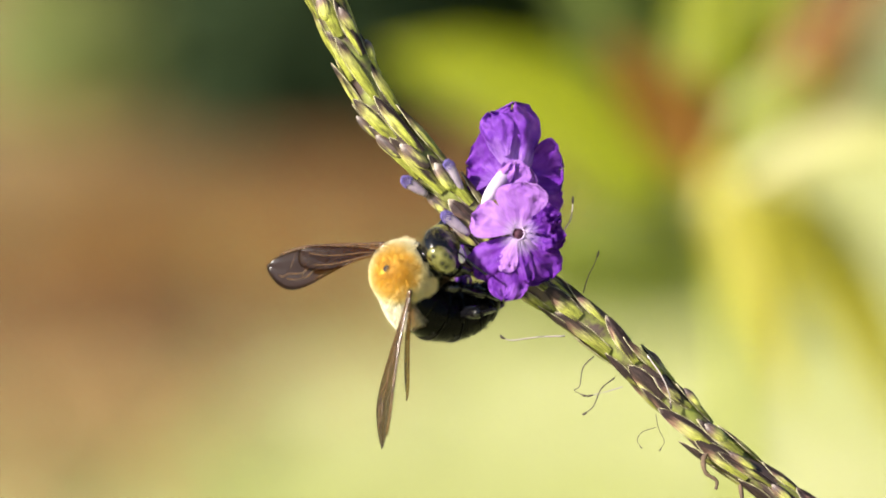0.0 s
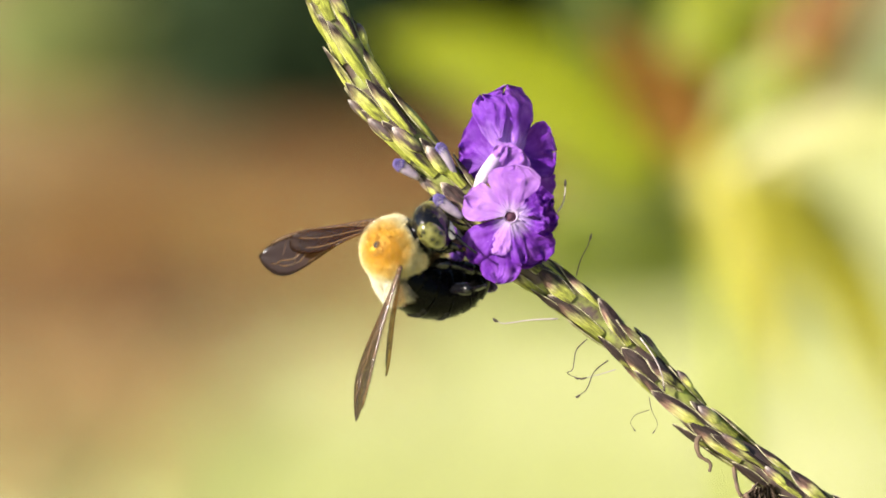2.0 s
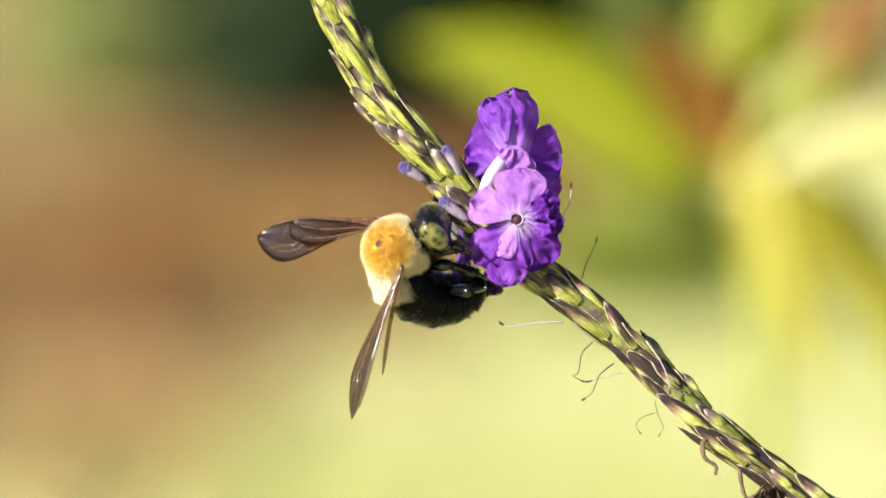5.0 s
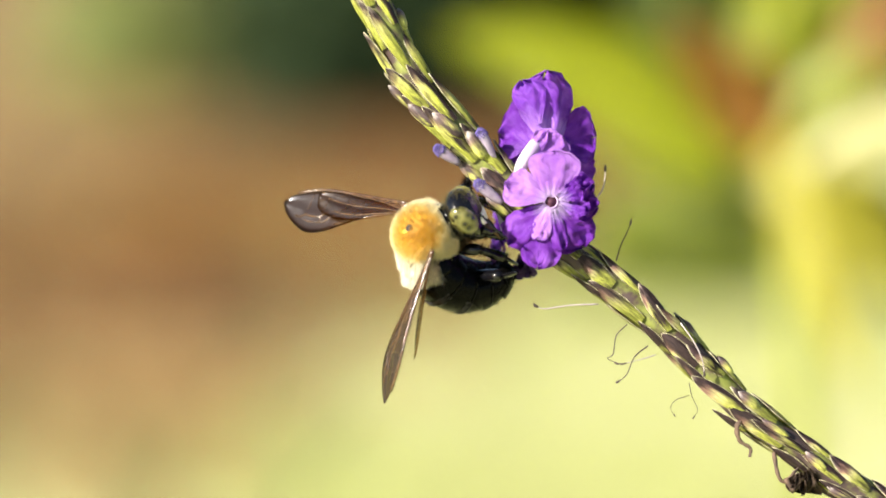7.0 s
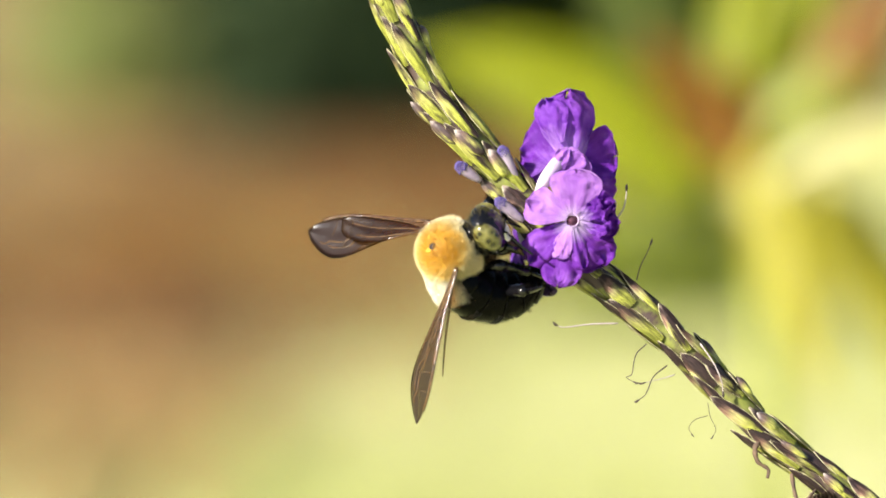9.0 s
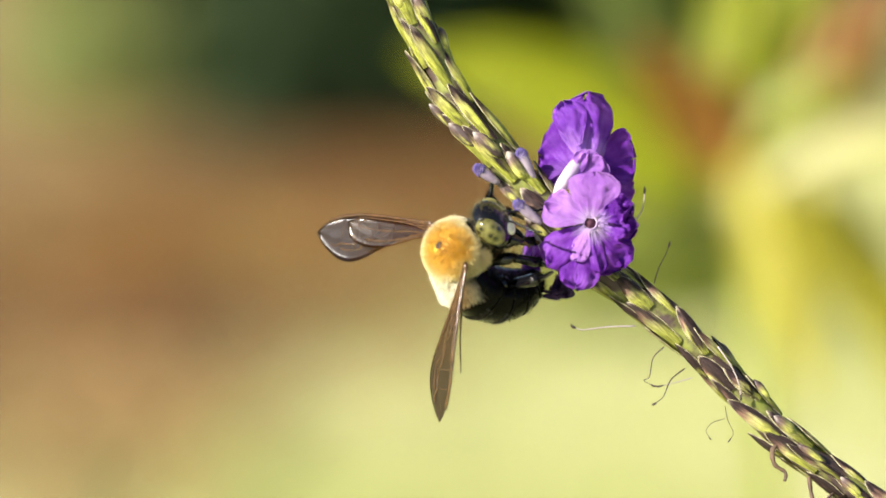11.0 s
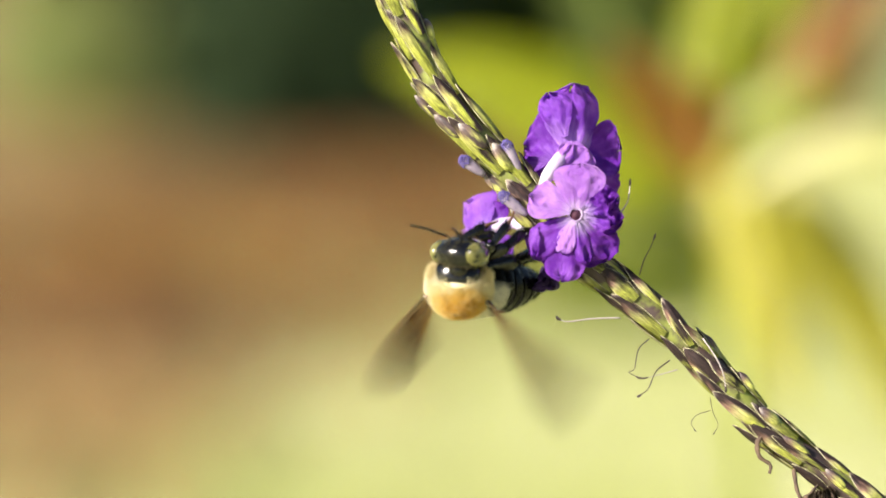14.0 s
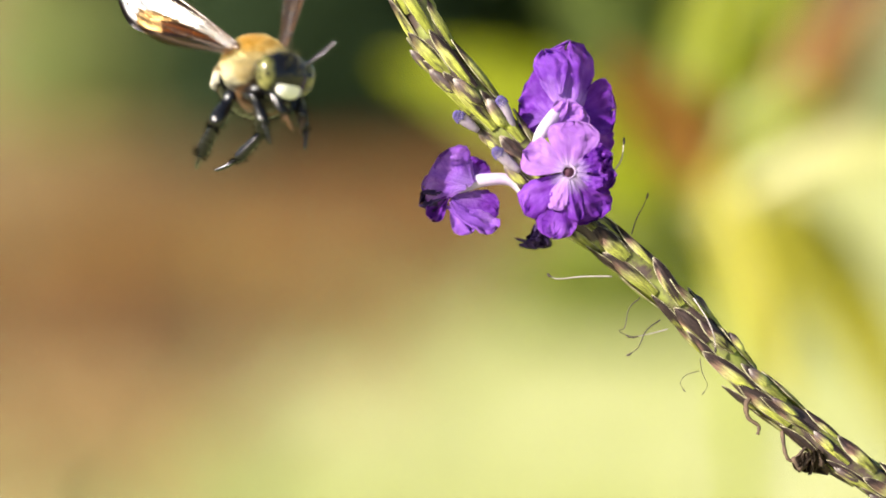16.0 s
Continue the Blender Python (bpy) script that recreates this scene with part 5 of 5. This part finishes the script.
BEAT = [(13.8, 0.0), (14.0, 0.7), (14.3, 1.0), (14.6, 1.0), (14.8, 0.6), (15.0, 0.35), (15.3, 0.7), (15.43, 0.3), (15.5, 0.02), (15.57, 0.3), (15.7, 0.6), (15.9, 0.12), (16.0, 0.0)]   # how far the wings beat
FOLD = [(0, 135), (10, 135), (12.4, 80), (13.2, 90), (13.5, 5), (14.5, 0), (15.5, 10), (16, 15)]   # degrees by which the antennae are folded
STANCE = {   # bee's own axes: how each leg points out from its hip
    0: {"fore": (.58, .32, -.72), "mid": (.54, .46, -.52), "hind": (.50, .72, -.48)},
    1: {"fore": (.75, .20, -.65), "mid": (.30, .45, -.85), "hind": (-.30, .75, -.55)},
    2: {"fore": (.45, .50, -.65), "mid": (.0, .65, -.70), "hind": (-.50, .50, -.65)},
    4: {"fore": (.35, -.65, -.65), "mid": (-.05, -.75, -.60), "hind": (-.40, -.80, -.40)},     # all reach to one side
    3: {"fore": (.80, .05, -.55), "mid": (.75, .22, -.52), "hind": (-.42, .20, -.80)},
}
# the side blossom turns about its foot: seconds, degrees about the picture's up axis, its depth axis and its right axis
NOD = [(0, -88, 8, 0), (10.3, -88, 8, 0), (12.3, -72, 6, 0), (13.2, -60, 5, 0), (13.5, -60, -4, 0), (14.1, -42, 0, 0), (14.5, -8, -4, 0),
       (15.0, 0, -11, 0), (15.3, 0, -11, 0), (15.6, 0, -7, 0), (15.8, 0, 1, 0), (16.0, 0, 0, 0)]


def columns(x, y, z):
    return Matrix((x, y, z)).transposed()


def bee_row(row):
    """The bee's pose on the spike and its parts' poses in its own space, for one row."""
    t, cx, cy, away, f, u, hf, ab, wl, ll, wr, lr, stance = row
    back = lean(t).inverted()
    f = unit(f)
    u = Vector(u)
    u = (u - f * u.dot(f)).normalized()
    side = u.cross(f)
    rot = columns(f, side, u)
    inv = rot.transposed()
    out = {"bee": back @ Matrix.LocRotScale(at(cx, cy, away), rot.to_quaternion(), None)}

    def place(origin, m3):
        return Matrix.LocRotScale(origin * MM, m3.to_quaternion(), None)
    h = inv @ unit(hf)
    hu = Vector((0, 0, 1)) * h.x - Vector((1, 0, 0)) * h.z
    if t < 13.4:      # tilted to the side as it feeds
        hu = inv @ Vector((-.2, -.42, .8))
    elif t < 14.05:   # turned to one side as it cleans itself
        hu = inv @ Vector((-.62, -.78, .1))
    hu = (hu - h * hu.dot(h)).normalized()
    out["head"] = place(NECK, columns(h, hu.cross(h), hu))
    d0, d1 = inv @ unit(ab[0]), inv @ unit(ab[1])
    bend = d0.rotation_difference(d1)
    au = Vector((0, 0, 1)) * -d0.x + Vector((1, 0, 0)) * d0.z
    au = (au - d0 * au.dot(d0)).normalized()
    first = columns(d0, au.cross(d0), au)
    spot = WAIST.copy()
    for i, size in enumerate(RINGS):
        q = Matrix.Identity(3).to_quaternion().slerp(bend, i / 5)
        turn = q.to_matrix() @ first
        out[("ring", i)] = place(spot, turn)
        spot = spot + turn.col[0] * size
    for key, s, d, e in (("left", 1, wl, ll), ("right", -1, wr, lr)):
        x = inv @ unit(d)
        y = inv @ Vector(e)
        y = (y - x * y.dot(x)).normalized()
        out[key] = place(SHOULDER[s], columns(x, y, x.cross(y)))
    for (w, s), hip in HIPS.items():
        d = Vector(STANCE[stance][w])
        d.y *= 1 if stance == 4 else s * (0.35 if stance == 0 and s > 0 else 1)
        x = d.normalized()
        z = Vector((0.75 if w == "hind" else 0.95, 0.5 * s, 0.2)) * (-1 if stance < 2 and w == "hind" else 1)
        z = (z - x * z.dot(x)).normalized()
        out[(w, s)] = place(hip, columns(x, z.cross(x), z))
    return out


def between(rows, key, t):
    """The pose of one part at t seconds, easing from row to row."""
    if t <= rows[0][0]:
        return rows[0][1][key].copy()
    for a, b in zip(rows, rows[1:]):
        if t <= b[0] + 1e-6:
            s = (t - a[0]) / (b[0] - a[0])
            s = s * s * (3 - 2 * s) * 0.5 + s * 0.5
            p, q = a[1][key], b[1][key]
            i = rows.index(a)
            path = glide([(r[0], *r[1][key].translation) for r in rows[max(i - 1, 0):i + 3]], t)
            return Matrix.LocRotScale(Vector(path), p.to_quaternion().slerp(q.to_quaternion(), s), None)
    return rows[-1][1][key].copy()


def nod_pose(t):
    a, b, c = glide(NOD, t)
    return Matrix.Translation(HINGE) @ pose(0, 0, 0, c, b, a)


def motions():
    rows = [(r[0], bee_row(r)) for r in FLIGHT]
    walk(SPIKE, [(t, spike_pose(t)) for t in TICKS])
    walk(SIDE, [(t, nod_pose(t)) for t in TICKS])
    walk(BEE["bee"], [(t, spike_pose(t) @ between(rows, "bee", t)) for t in TICKS])
    for key in ("head", *(("ring", i) for i in range(6)), *HIPS):
        walk(BEE[key], [(t, between(rows, key, t)) for t in TICKS])
    for s, feeler in FEELERS.items():     # folded down while the bee feeds, raised from 13.4 s on
        walk(feeler, [(t, pose(0.003, 0.0007 * s, 0.0003, 0, glide(FOLD, t)[0], 0)) for t in (0, 5, 10, 12, 12.4, 12.8, 13.1, 13.3, 13.5, 13.7, 14, 14.5, 15, 15.5, 16)])
    # the wings rest, tremble, and beat from 14 s on
    ticks = [i / 10 for i in range(138)] + [i / 30 for i in range(414, 481)]
    for key in ("left", "right"):
        path = []
        for t in ticks:
            m = between(rows, key, t)
            i = round(t * 30)
            beat = 0.0
            if t >= 13.87:
                beat = (0, 80, 20, -40, -80)[i % 5] * glide(BEAT, t)[0]
            path.append((t, m @ pose(0, 0, 0, 0, beat, 0)))
        walk(BEE[key], path)


motions()
